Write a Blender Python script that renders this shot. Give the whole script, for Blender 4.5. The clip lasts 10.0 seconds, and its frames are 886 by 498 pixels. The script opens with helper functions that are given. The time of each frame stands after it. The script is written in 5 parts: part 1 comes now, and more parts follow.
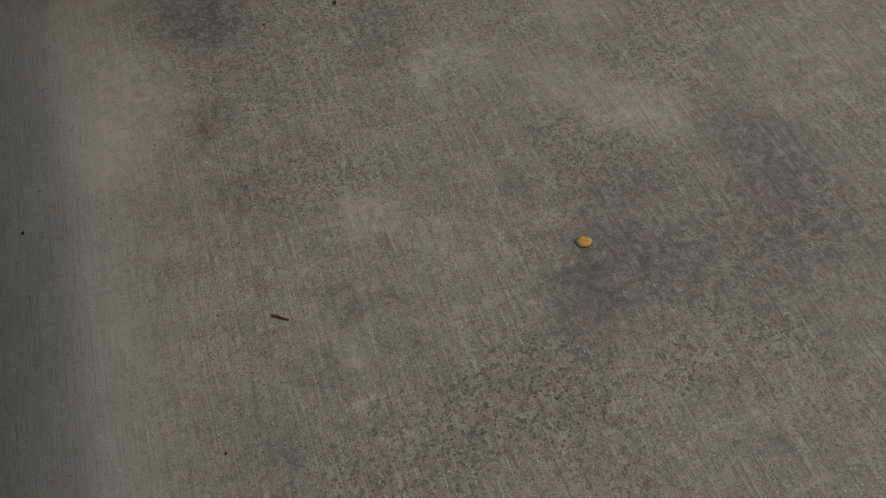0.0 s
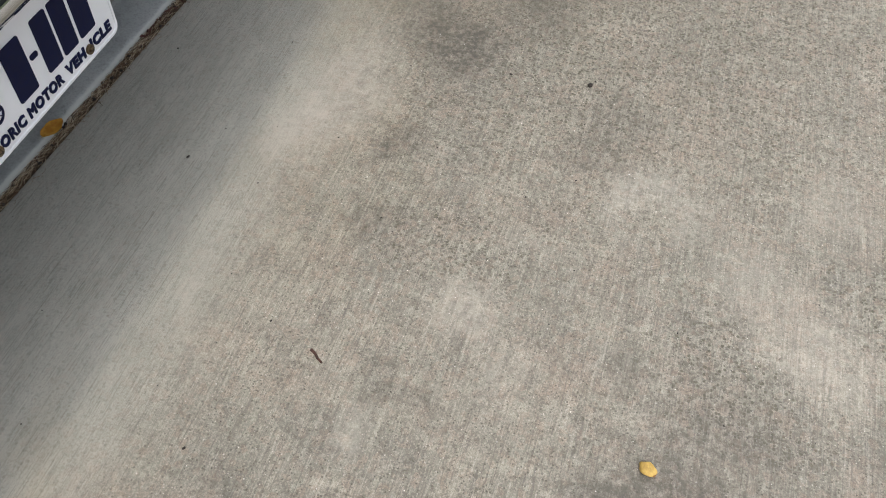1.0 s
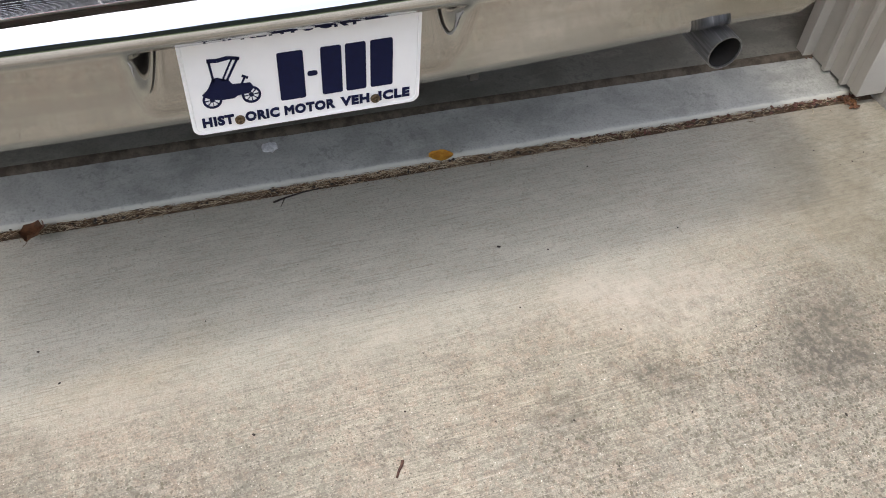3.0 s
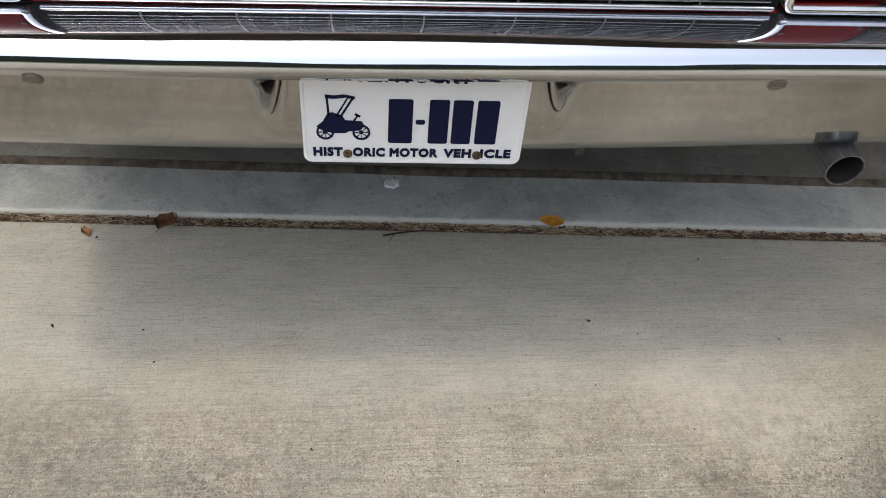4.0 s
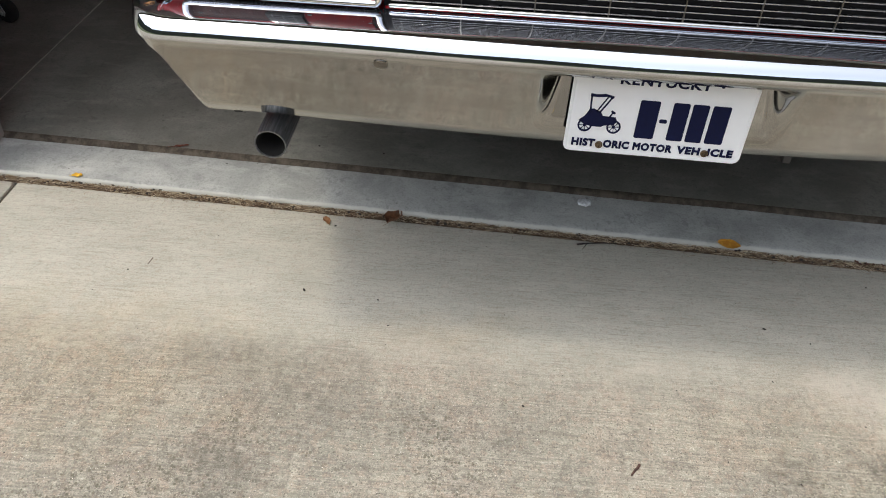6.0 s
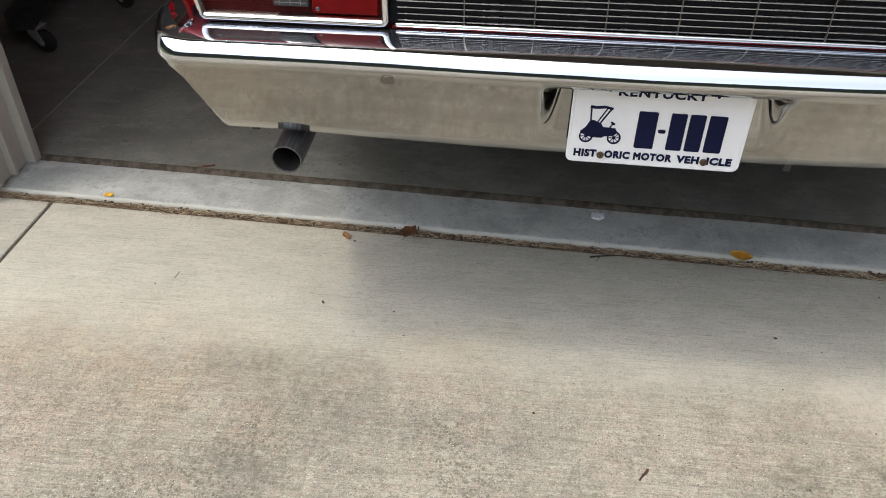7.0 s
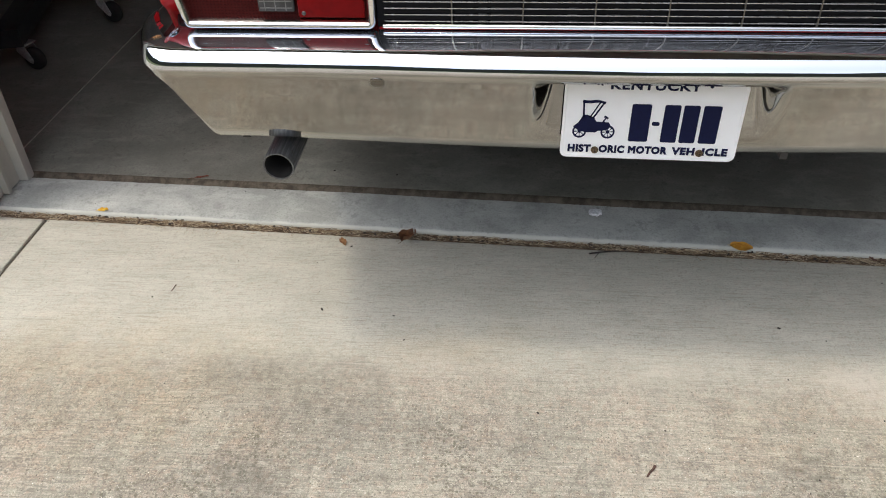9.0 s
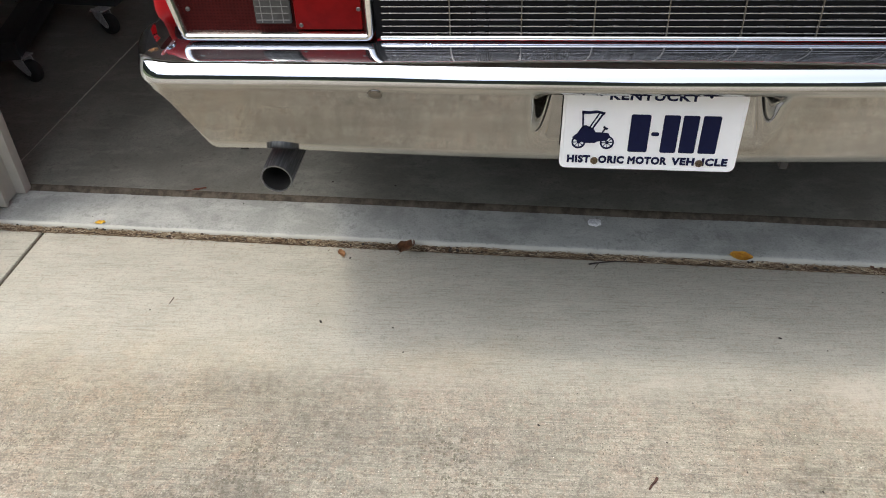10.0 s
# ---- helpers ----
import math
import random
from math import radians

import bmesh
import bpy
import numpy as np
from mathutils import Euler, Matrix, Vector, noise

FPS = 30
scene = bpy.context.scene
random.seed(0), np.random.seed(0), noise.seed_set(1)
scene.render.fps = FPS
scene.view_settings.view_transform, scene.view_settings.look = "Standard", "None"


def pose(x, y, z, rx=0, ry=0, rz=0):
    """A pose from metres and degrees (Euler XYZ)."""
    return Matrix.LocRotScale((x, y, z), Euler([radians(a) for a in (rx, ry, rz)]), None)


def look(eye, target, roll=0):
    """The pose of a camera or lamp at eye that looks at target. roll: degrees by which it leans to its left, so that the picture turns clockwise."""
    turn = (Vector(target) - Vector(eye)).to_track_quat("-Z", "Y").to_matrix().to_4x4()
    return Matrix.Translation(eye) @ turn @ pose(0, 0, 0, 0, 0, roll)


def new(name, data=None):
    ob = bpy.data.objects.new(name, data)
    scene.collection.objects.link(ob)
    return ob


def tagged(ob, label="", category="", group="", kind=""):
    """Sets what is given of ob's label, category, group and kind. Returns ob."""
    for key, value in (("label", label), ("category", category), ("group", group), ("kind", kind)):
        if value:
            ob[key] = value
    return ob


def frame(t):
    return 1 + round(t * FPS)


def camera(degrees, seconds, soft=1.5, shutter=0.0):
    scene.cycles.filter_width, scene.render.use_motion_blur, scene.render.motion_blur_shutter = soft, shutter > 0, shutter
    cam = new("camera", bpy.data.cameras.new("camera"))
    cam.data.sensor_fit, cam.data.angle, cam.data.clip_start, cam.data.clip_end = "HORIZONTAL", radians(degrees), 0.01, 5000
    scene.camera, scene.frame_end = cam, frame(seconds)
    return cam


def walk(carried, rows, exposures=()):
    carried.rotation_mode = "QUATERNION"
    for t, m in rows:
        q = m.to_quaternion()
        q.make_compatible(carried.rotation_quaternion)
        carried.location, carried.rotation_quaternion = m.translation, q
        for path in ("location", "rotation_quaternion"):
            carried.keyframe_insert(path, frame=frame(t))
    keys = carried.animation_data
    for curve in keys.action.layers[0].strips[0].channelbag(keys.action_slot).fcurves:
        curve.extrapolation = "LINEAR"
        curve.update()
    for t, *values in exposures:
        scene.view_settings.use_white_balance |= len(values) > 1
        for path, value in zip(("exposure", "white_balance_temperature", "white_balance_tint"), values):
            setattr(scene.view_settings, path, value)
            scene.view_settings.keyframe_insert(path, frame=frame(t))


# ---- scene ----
cam = camera(56.0, 10.0, soft=1.0)
PATH = [
    (0, (-0.94, -0.673, 1.179), (0.17, -1.067, -0.438), 1.1),
    (0.5, (-0.81, -0.856, 1.185), (0.357, -0.963, -0.435), 3.2),
    (1, (-0.739, -1.006, 1.192), (0.389, -0.707, -0.432), 3.7),
    (1.5, (-0.632, -1.099, 1.177), (0.37, -0.537, -0.461), 5.1),
    (2, (-0.495, -1.141, 1.184), (0.374, -0.382, -0.449), 6.2),
    (2.5, (-0.414, -1.222, 1.202), (0.244, -0.169, -0.366), 4.3),
    (2.7, (-0.386, -1.237, 1.201), (0.183, -0.089, -0.335), 3.6),
    (3.8, (-0.282, -1.241, 1.223), (-0.035, 0.125, -0.217), 4.3),
    (4, (-0.275, -1.276, 1.233), (-0.117, 0.118, -0.192), 4.2),
    (4.5, (-0.32, -1.354, 1.25), (-0.349, 0.084, -0.14), 3.2),
    (5, (-0.428, -1.427, 1.263), (-0.483, 0.042, -0.093), 3.0),
    (5.5, (-0.514, -1.512, 1.27), (-0.572, -0.016, -0.056), 3.0),
    (7, (-0.445, -1.633, 1.289), (-0.617, -0.083, 0.037), 0.0),
    (7.5, (-0.446, -1.632, 1.288), (-0.622, -0.073, 0.048), -0.9),
    (8, (-0.446, -1.623, 1.283), (-0.626, -0.073, 0.031), -1.4),
    (8.5, (-0.442, -1.621, 1.279), (-0.622, -0.077, 0.021), -2.1),
    (9, (-0.44, -1.623, 1.278), (-0.613, -0.068, 0.032), -2.2),
    (9.5, (-0.443, -1.619, 1.277), (-0.608, -0.056, 0.041), -2.0),
    (10, (-0.442, -1.614, 1.276), (-0.612, -0.045, 0.048), -2.4),
]
walk(cam, [(t, look(eye, target, roll)) for t, eye, target, roll in PATH],
     exposures=[(0.0, -0.55, 6600, 7), (0.5, 0.54, 6300, 9.5), (1.0, 0.89, 6250, 10), (1.5, 1.16, 6350, 12), (2.0, 1.33, 6380, 12.5), (2.7, 1.44, 6430, 12.5), (4.0, 1.08, 6400, 10), (5.5, 1.20, 6430, 9.5), (10.0, 1.36, 6450, 9.5)])

# ---------------------------------------------------------------- light
SUN_TRAVEL = Vector((0.37, 0.157, -1.0)).normalized()
world = bpy.data.worlds.new("sky")
scene.world = world
world.use_nodes = True
wn = world.node_tree
wn.nodes.clear()
sky = wn.nodes.new("ShaderNodeTexSky")
sky.sky_type, sky.sun_disc = "NISHITA", False
sky.sun_elevation = math.asin(-SUN_TRAVEL.z)
sky.sun_rotation = math.atan2(-SUN_TRAVEL.x, -SUN_TRAVEL.y)
sky.air_density, sky.dust_density, sky.ozone_density = 1.0, 3.5, 1.4
sky_bg = wn.nodes.new("ShaderNodeBackground")
sky_bg.inputs["Strength"].default_value = 0.15
sky_out = wn.nodes.new("ShaderNodeOutputWorld")
# high thin cloud takes most of the blue out of the sky
cloud = wn.nodes.new("ShaderNodeHueSaturation")
cloud.inputs["Saturation"].default_value = 0.40
wn.links.new(sky.outputs[0], cloud.inputs["Color"])
wn.links.new(cloud.outputs[0], sky_bg.inputs[0])
wn.links.new(sky_bg.outputs[0], sky_out.inputs[0])

sun = new("sun", bpy.data.lights.new("sun", "SUN"))
sun.data.energy, sun.data.angle, sun.data.color = 0.34, radians(3.4), (1.0, 0.90, 0.71)
sun.matrix_world = look((0, 0, 6), Vector((0, 0, 6)) + SUN_TRAVEL)


# ---------------------------------------------------------------- node helpers
class Mat:
    """A small wrapper that builds a node material."""

    def __init__(self, name):
        self.m = bpy.data.materials.new(name)
        self.m.use_nodes = True
        self.t = self.m.node_tree
        self.bsdf = self.t.nodes["Principled BSDF"]
        self.co = self.t.nodes.new("ShaderNodeTexCoord").outputs["Object"]

    def put(self, socket, value):
        if hasattr(value, "links"):
            self.t.links.new(value, socket)
        else:
            socket.default_value = value

    def set(self, **values):
        for key, value in values.items():
            self.put(self.bsdf.inputs[key.replace("_", " ")], value)
        return self

    def mapped(self, scale=(1, 1, 1), move=(0, 0, 0), turn=(0, 0, 0)):
        n = self.t.nodes.new("ShaderNodeMapping")
        n.inputs["Scale"].default_value, n.inputs["Location"].default_value, n.inputs["Rotation"].default_value = scale, move, turn
        self.t.links.new(self.co, n.inputs["Vector"])
        return n.outputs[0]

    def noise(self, scale, detail=4.0, rough=0.55, at=None, distortion=0.0):
        n = self.t.nodes.new("ShaderNodeTexNoise")
        n.inputs["Scale"].default_value, n.inputs["Detail"].default_value = scale, detail
        n.inputs["Roughness"].default_value, n.inputs["Distortion"].default_value = rough, distortion
        self.t.links.new(at or self.co, n.inputs["Vector"])
        return n.outputs["Fac"]

    def cells(self, scale, at=None, feature="F1", out="Distance"):
        n = self.t.nodes.new("ShaderNodeTexVoronoi")
        n.feature = feature
        n.inputs["Scale"].default_value = scale
        self.t.links.new(at or self.co, n.inputs["Vector"])
        return n.outputs[out]

    def chance(self, scale):
        """A random number for each grain."""
        n = self.t.nodes.new("ShaderNodeSeparateColor")
        self.t.links.new(self.cells(scale, out="Color"), n.inputs[0])
        return n.outputs[0]

    def math(self, kind, a, b=0.5, clamp=False):
        n = self.t.nodes.new("ShaderNodeMath")
        n.operation, n.use_clamp = kind, clamp
        self.put(n.inputs[0], a)
        self.put(n.inputs[1], b)
        return n.outputs[0]

    def span(self, value, a, b, lo=0.0, hi=1.0, smooth=True):
        n = self.t.nodes.new("ShaderNodeMapRange")
        n.interpolation_type = "SMOOTHSTEP" if smooth else "LINEAR"
        for i, v in enumerate((value, a, b, lo, hi)):
            self.put(n.inputs[i], v)
        return n.outputs[0]

    def mix(self, fac, a, b, blend="MIX"):
        n = self.t.nodes.new("ShaderNodeMix")
        n.data_type, n.blend_type = "RGBA", blend
        self.put(n.inputs["Factor"], fac)
        self.put(n.inputs[6], a if hasattr(a, "links") else (*a, 1))
        self.put(n.inputs[7], b if hasattr(b, "links") else (*b, 1))
        return n.outputs[2]

    def near(self, at, x, y, radius, stretch=1.0):
        """1 at a spot of the ground, falling to 0 at the radius; stretch: its length along y."""
        n = self.t.nodes.new("ShaderNodeMapping")
        n.inputs["Location"].default_value = (-x, -y / stretch, 0)
        n.inputs["Scale"].default_value = (1, 1 / stretch, 0)
        self.t.links.new(at, n.inputs["Vector"])
        d = self.t.nodes.new("ShaderNodeVectorMath")
        d.operation = "LENGTH"
        self.t.links.new(n.outputs[0], d.inputs[0])
        return self.span(d.outputs["Value"], radius, radius * 0.15)

    def wobbled(self, scale, amount):
        """The coordinates, pushed about by noise."""
        n = self.t.nodes.new("ShaderNodeTexNoise")
        n.inputs["Scale"].default_value, n.inputs["Detail"].default_value = scale, 4.0
        self.t.links.new(self.co, n.inputs["Vector"])
        s = self.t.nodes.new("ShaderNodeVectorMath")
        s.operation = "SUBTRACT"
        self.t.links.new(n.outputs["Color"], s.inputs[0])
        s.inputs[1].default_value = (0.5, 0.5, 0.5)
        m = self.t.nodes.new("ShaderNodeVectorMath")
        m.operation = "MULTIPLY_ADD"
        self.t.links.new(s.outputs[0], m.inputs[0])
        m.inputs[1].default_value = (amount, amount, amount)
        self.t.links.new(self.co, m.inputs[2])
        return m.outputs[0]

    def bump(self, height, strength=0.4, distance=0.002, below=None):
        n = self.t.nodes.new("ShaderNodeBump")
        n.inputs["Strength"].default_value, n.inputs["Distance"].default_value = strength, distance
        self.put(n.inputs["Height"], height)
        if below:
            self.t.links.new(below, n.inputs["Normal"])
        self.t.links.new(n.outputs[0], self.bsdf.inputs["Normal"])
        return n.outputs[0]

    def random(self):
        return self.t.nodes.new("ShaderNodeObjectInfo").outputs["Random"]

    def island(self):
        return self.t.nodes.new("ShaderNodeNewGeometry").outputs["Random Per Island"]


def painted(name, color, rough=0.5, metal=0.0, grain=60.0, vary=0.12, bump=0.1, gloss=0.5):
    """A plain coat with faint mottling and relief."""
    k = Mat(name)
    n = k.noise(grain, 5)
    big = k.noise(grain * 0.07, 3)
    c = k.mix(k.span(n, 0.3, 0.7), [v * (1 - vary) for v in color], [min(1, v * (1 + vary)) for v in color])
    c = k.mix(k.span(big, 0.3, 0.7, 0, 0.5), c, [v * (1 - 2 * vary) for v in color])
    k.set(Base_Color=c, Metallic=metal, Specular_IOR_Level=gloss, Roughness=k.span(n, 0.2, 0.8, rough * 0.85, min(1, rough * 1.15)))
    if bump:
        k.bump(n, bump, 0.001)
    return k.m


# ---------------------------------------------------------------- materials
def driveway_concrete():
    k = Mat("weathered_driveway_concrete")
    # broom strokes run along the garage front
    strokes = k.noise(1.0, 3, 0.6, k.mapped((18, 520, 1), turn=(0, 0, radians(2.4))))
    strokes2 = k.noise(1.0, 3, 0.55, k.mapped((3, 90, 1), turn=(0, 0, radians(2.4))))
    sweep = k.noise(1.0, 4, 0.6, k.mapped((7, 60, 1), turn=(0, 0, radians(-38))))
    lines = k.noise(1.0, 3, 0.65, k.mapped((4.5, 330, 1), turn=(0, 0, radians(2.4))))
    grain = k.noise(620, 2, 0.6)
    grit = k.noise(300, 3, 0.65)
    mid = k.noise(95, 6, 0.72)
    patch = k.noise(6.5, 6, 0.65, distortion=0.5)
    wide = k.noise(1.7, 4, 0.55)
    sep = k.t.nodes.new("ShaderNodeSeparateXYZ")
    k.t.links.new(k.wobbled(3.0, 0.16), sep.inputs[0])
    # 0 by the garage, 1 where the weather has worn it open
    worn = k.span(sep.outputs["Y"], -0.28, -0.66)
    corner = k.near(k.wobbled(4.0, 0.5), 0.95, -0.95, 1.10, 1.0)
    rough_patch = k.math("MULTIPLY", worn, k.math("MAXIMUM", corner, k.span(k.noise(2.6, 4, 0.6, distortion=0.5), 0.42, 0.66, 0.12, 0.8)))
    fine = k.span(worn, 0, 0.8, 0.42, 1)
    color = k.mix(k.span(wide, 0.35, 0.65), (0.45, 0.425, 0.36), (0.385, 0.37, 0.325))
    color = k.mix(k.span(patch, 0.35, 0.7, 0, 0.75), color, (0.49, 0.46, 0.385))
    # paler, greener concrete by the garage, partly to lift the car's shade
    color = k.mix(k.span(sep.outputs["Y"], -0.54, -0.34, 0, 0.85), color, k.mix(k.span(k.noise(1.0, 5, 0.6, k.mapped((6, 13, 1), turn=(0, 0, radians(2.4)))), 0.35, 0.65), (0.59, 0.60, 0.535), (0.51, 0.52, 0.46)))
    # grey algae film in broad clouds
    film = k.math("MULTIPLY", k.span(k.noise(3.4, 6, 0.66, distortion=0.8), 0.40, 0.63), worn)
    color = k.mix(k.math("MULTIPLY", film, 0.72), color, (0.255, 0.255, 0.225))
    pink = k.math("MULTIPLY", k.span(k.noise(23, 4), 0.52, 0.70), k.math("MULTIPLY", worn, 0.45))
    color = k.mix(pink, color, (0.48, 0.385, 0.32))
    color = k.mix(k.math("MULTIPLY", k.span(sweep, 0.54, 0.68), k.math("MULTIPLY", worn, 0.70)), color, (0.58, 0.54, 0.46))
    color = k.mix(k.math("MULTIPLY", k.span(sweep, 0.46, 0.32), k.math("MULTIPLY", worn, 0.75)), color, (0.25, 0.24, 0.21))
    swath = k.noise(1.0, 5, 0.65, k.mapped((26, 5, 1), turn=(0, 0, radians(12))))
    color = k.mix(k.math("MULTIPLY", k.span(swath, 0.53, 0.66), k.math("MULTIPLY", worn, 0.70)), color, (0.60, 0.565, 0.48))
    color = k.mix(k.math("MULTIPLY", k.span(swath, 0.47, 0.34), k.math("MULTIPLY", worn, 0.70)), color, (0.26, 0.245, 0.21))
    # blotches a few fingers wide: grey soot, bare cement, pink and green casts
    cast = k.noise(5.5, 4, 0.6, distortion=0.4)
    color = k.mix(k.math("MULTIPLY", k.span(cast, 0.52, 0.66), k.math("MULTIPLY", worn, 0.45)), color, (0.47, 0.375, 0.31))
    color = k.mix(k.math("MULTIPLY", k.span(cast, 0.48, 0.34), k.math("MULTIPLY", worn, 0.40)), color, (0.36, 0.36, 0.30))
    soot = k.noise(11, 7, 0.70, distortion=0.7)
    smudge = k.noise(1.0, 6, 0.72, k.mapped((46, 27, 1), turn=(0, 0, radians(-14))))
    color = k.mix(k.math("MULTIPLY", k.math("MULTIPLY", k.span(soot, 0.50, 0.64), k.span(smudge, 0.42, 0.58, 0.35, 1)), k.math("MULTIPLY", worn, 0.62)), color, (0.205, 0.20, 0.185))
    color = k.mix(k.math("MULTIPLY", k.span(smudge, 0.56, 0.68), k.math("MULTIPLY", worn, 0.42)), color, (0.22, 0.212, 0.19))
    color = k.mix(k.math("MULTIPLY", k.span(smudge, 0.44, 0.33), k.math("MULTIPLY", worn, 0.5)), color, (0.56, 0.53, 0.455))
    bare = k.noise(15, 6, 0.68, distortion=0.5)
    color = k.mix(k.math("MULTIPLY", k.span(bare, 0.56, 0.66), k.math("MULTIPLY", worn, 0.5)), color, (0.55, 0.525, 0.46))
    # scrubbed arcs: crisp dark and pale hair lines, slanted here, along the garage there
    slant = k.noise(1.0, 5, 0.70, k.mapped((8, 150, 1), turn=(0, 0, radians(-24))))
    level = k.noise(1.0, 5, 0.70, k.mapped((9, 130, 1), turn=(0, 0, radians(2.4))))
    where = k.noise(2.3, 3, 0.55)
    for line, mask in ((slant, k.span(where, 0.44, 0.56)), (level, k.span(where, 0.56, 0.44))):
        mask = k.math("MULTIPLY", mask, k.math("MULTIPLY", worn, k.span(patch, 0.35, 0.62, 0.35, 1)))
        color = k.mix(k.math("MULTIPLY", k.span(line, 0.53, 0.62), k.math("MULTIPLY", mask, 0.88)), color, (0.19, 0.185, 0.168))
        color = k.mix(k.math("MULTIPLY", k.span(line, 0.47, 0.36), k.math("MULTIPLY", mask, 0.72)), color, (0.62, 0.59, 0.52))
    fleck = k.noise(68, 4, 0.60)
    color = k.mix(k.math("MULTIPLY", k.span(fleck, 0.52, 0.57), k.span(rough_patch, 0.10, 0.9, k.math("MULTIPLY", worn, 0.22), 0.72)), color, (0.165, 0.158, 0.125))
    color = k.mix(k.math("MULTIPLY", corner, k.span(soot, 0.36, 0.60, 0.05, 0.42)), color, (0.29, 0.275, 0.22))
    # aggregate: dark and pale grains
    big_grain, small_grain = k.chance(150), k.chance(430)
    pits = k.math("MULTIPLY", k.span(big_grain, 0.70, 0.80), k.math("MULTIPLY", k.span(mid, 0.60, 0.47), k.span(rough_patch, 0, 1, k.math("MULTIPLY", worn, k.span(soot, 0.38, 0.62, 0.12, 0.6)), 1.0)))
    color = k.mix(pits, color, (0.15, 0.143, 0.125))
    tint = k.chance(95)
    color = k.mix(k.math("MULTIPLY", k.span(tint, 0.62, 0.95, 0, 0.40), fine), color, (0.46, 0.36, 0.29))
    color = k.mix(k.math("MULTIPLY", k.span(tint, 0.38, 0.05, 0, 0.30), fine), color, (0.38, 0.39, 0.32))
    color = k.mix(k.math("MULTIPLY", k.span(grit, 0.50, 0.36, 0, 0.40), fine), color, (0.20, 0.19, 0.165))
    color = k.mix(k.math("MULTIPLY", k.span(grain, 0.50, 0.38, 0, 0.45), fine), color, (0.17, 0.16, 0.14))
    color = k.mix(k.math("MULTIPLY", k.span(small_grain, 0.66, 0.90, 0, 0.36), fine), color, (0.19, 0.18, 0.155))
    color = k.mix(k.math("MULTIPLY", k.span(small_grain, 0.32, 0.08, 0, 0.34), fine), color, (0.64, 0.60, 0.52))
    # open pores and bright sand, each a crisp dot
    for scale, size, share, amount, where, tone in ((230, 0.42, 0.80, 0.66, worn, (0.10, 0.095, 0.08)), (158, 0.52, 0.74, 0.90, rough_patch, (0.125, 0.118, 0.09)), (250, 0.30, 0.92, 0.55, worn, (0.80, 0.78, 0.72)), (120, 0.16, 0.945, 0.95, worn, (0.90, 0.89, 0.85))):
        dot = k.math("MULTIPLY", k.span(k.cells(scale), size, size * 0.7), k.span(k.chance(scale), share, share + 0.02))
        color = k.mix(k.math("MULTIPLY", dot, k.span(where, 0, 0.9, amount * 0.20, amount)), color, tone)
    # broom strokes hold dirt
    color = k.mix(k.math("MULTIPLY", k.span(strokes, 0.46, 0.38), k.span(worn, 0, 1, 0.34, 0.5)), color, (0.22, 0.21, 0.185))
    color = k.mix(k.math("MULTIPLY", k.span(strokes2, 0.58, 0.36), k.span(worn, 0, 1, 0.08, 0.12)), color, (0.25, 0.24, 0.21))
    color = k.mix(k.math("MULTIPLY", k.span(lines, 0.41, 0.35), k.span(worn, 0, 1, 0.30, 0.42)), color, (0.17, 0.16, 0.14))
    color = k.mix(k.math("MULTIPLY", k.span(lines, 0.58, 0.66), k.span(worn, 0, 1, 0.22, 0.2)), color, (0.66, 0.63, 0.56))
    # tan silt washed over the slab in broad fans
    for x, y, r, s, amount in ((-1.25, -0.50, 0.62, 0.55, 0.45), (-0.55, -0.33, 0.30, 0.25, 0.30), (0.22, -0.55, 0.40, 0.5, 0.35), (0.75, -0.35, 0.35, 0.45, 0.35)):
        f = k.math("MULTIPLY", k.near(k.wobbled(5.0, 0.30), x, y, r, s), k.span(patch, 0.36, 0.60, 0.35, 1))
        color = k.mix(k.math("MULTIPLY", f, amount), color, (1.0, 0.90, 0.76), "MULTIPLY")
    # brown wash where the downspout spills
    spill = k.near(k.wobbled(5.0, 0.35), 1.14, -0.30, 0.62, 1.0)
    color = k.mix(k.math("MULTIPLY", spill, k.span(patch, 0.35, 0.65, 0.40, 0.80)), color, (0.275, 0.25, 0.20))
    moss = k.math("MULTIPLY", k.near(k.wobbled(6.0, 0.4), 1.18, -0.60, 0.70, 0.9), k.span(k.noise(17, 6, 0.7), 0.36, 0.60, 0.35, 1))
    color = k.mix(k.math("MULTIPLY", moss, 0.8), color, (0.20, 0.187, 0.138))
    color = k.mix(k.math("MULTIPLY", k.math("MAXIMUM", moss, spill), k.span(k.noise(1.0, 6, 0.72, k.mapped((34, 120, 1), turn=(0, 0, radians(2.4)))), 0.42, 0.70, 0, 0.52)), color, (0.13, 0.124, 0.105))
    # oil and rubber stains, pale scuffs and painted bumper glints, each at its own spot
    at = k.wobbled(9.0, 0.16)
    ragged, patchy = k.noise(30, 6, 0.72), k.noise(45, 5, 0.7)
    for x, y, r, s, amount in STAINS:
        f = k.math("MULTIPLY", k.near(at, x, y, r * 1.2, s), k.math("MULTIPLY", k.span(ragged, 0.66, 0.38, 0.35, 1), k.span(fleck, 0.42, 0.57, 0.55, 1)))
        color = k.mix(k.math("MULTIPLY", f, min(1.0, amount * 1.3)), color, (0.125, 0.119, 0.104))
    for x, y, r, s, amount in SCUFFS_AND_GLINTS:
        f = k.math("MULTIPLY", k.near(at, x, y, r, s), k.span(patchy, 0.30, 0.66, 0.25, 1))
        color = k.mix(k.math("MULTIPLY", f, amount * 0.75), color, (0.60, 0.575, 0.51))
    # a pale crescent left by something round
    at = k.wobbled(12.0, 0.05)
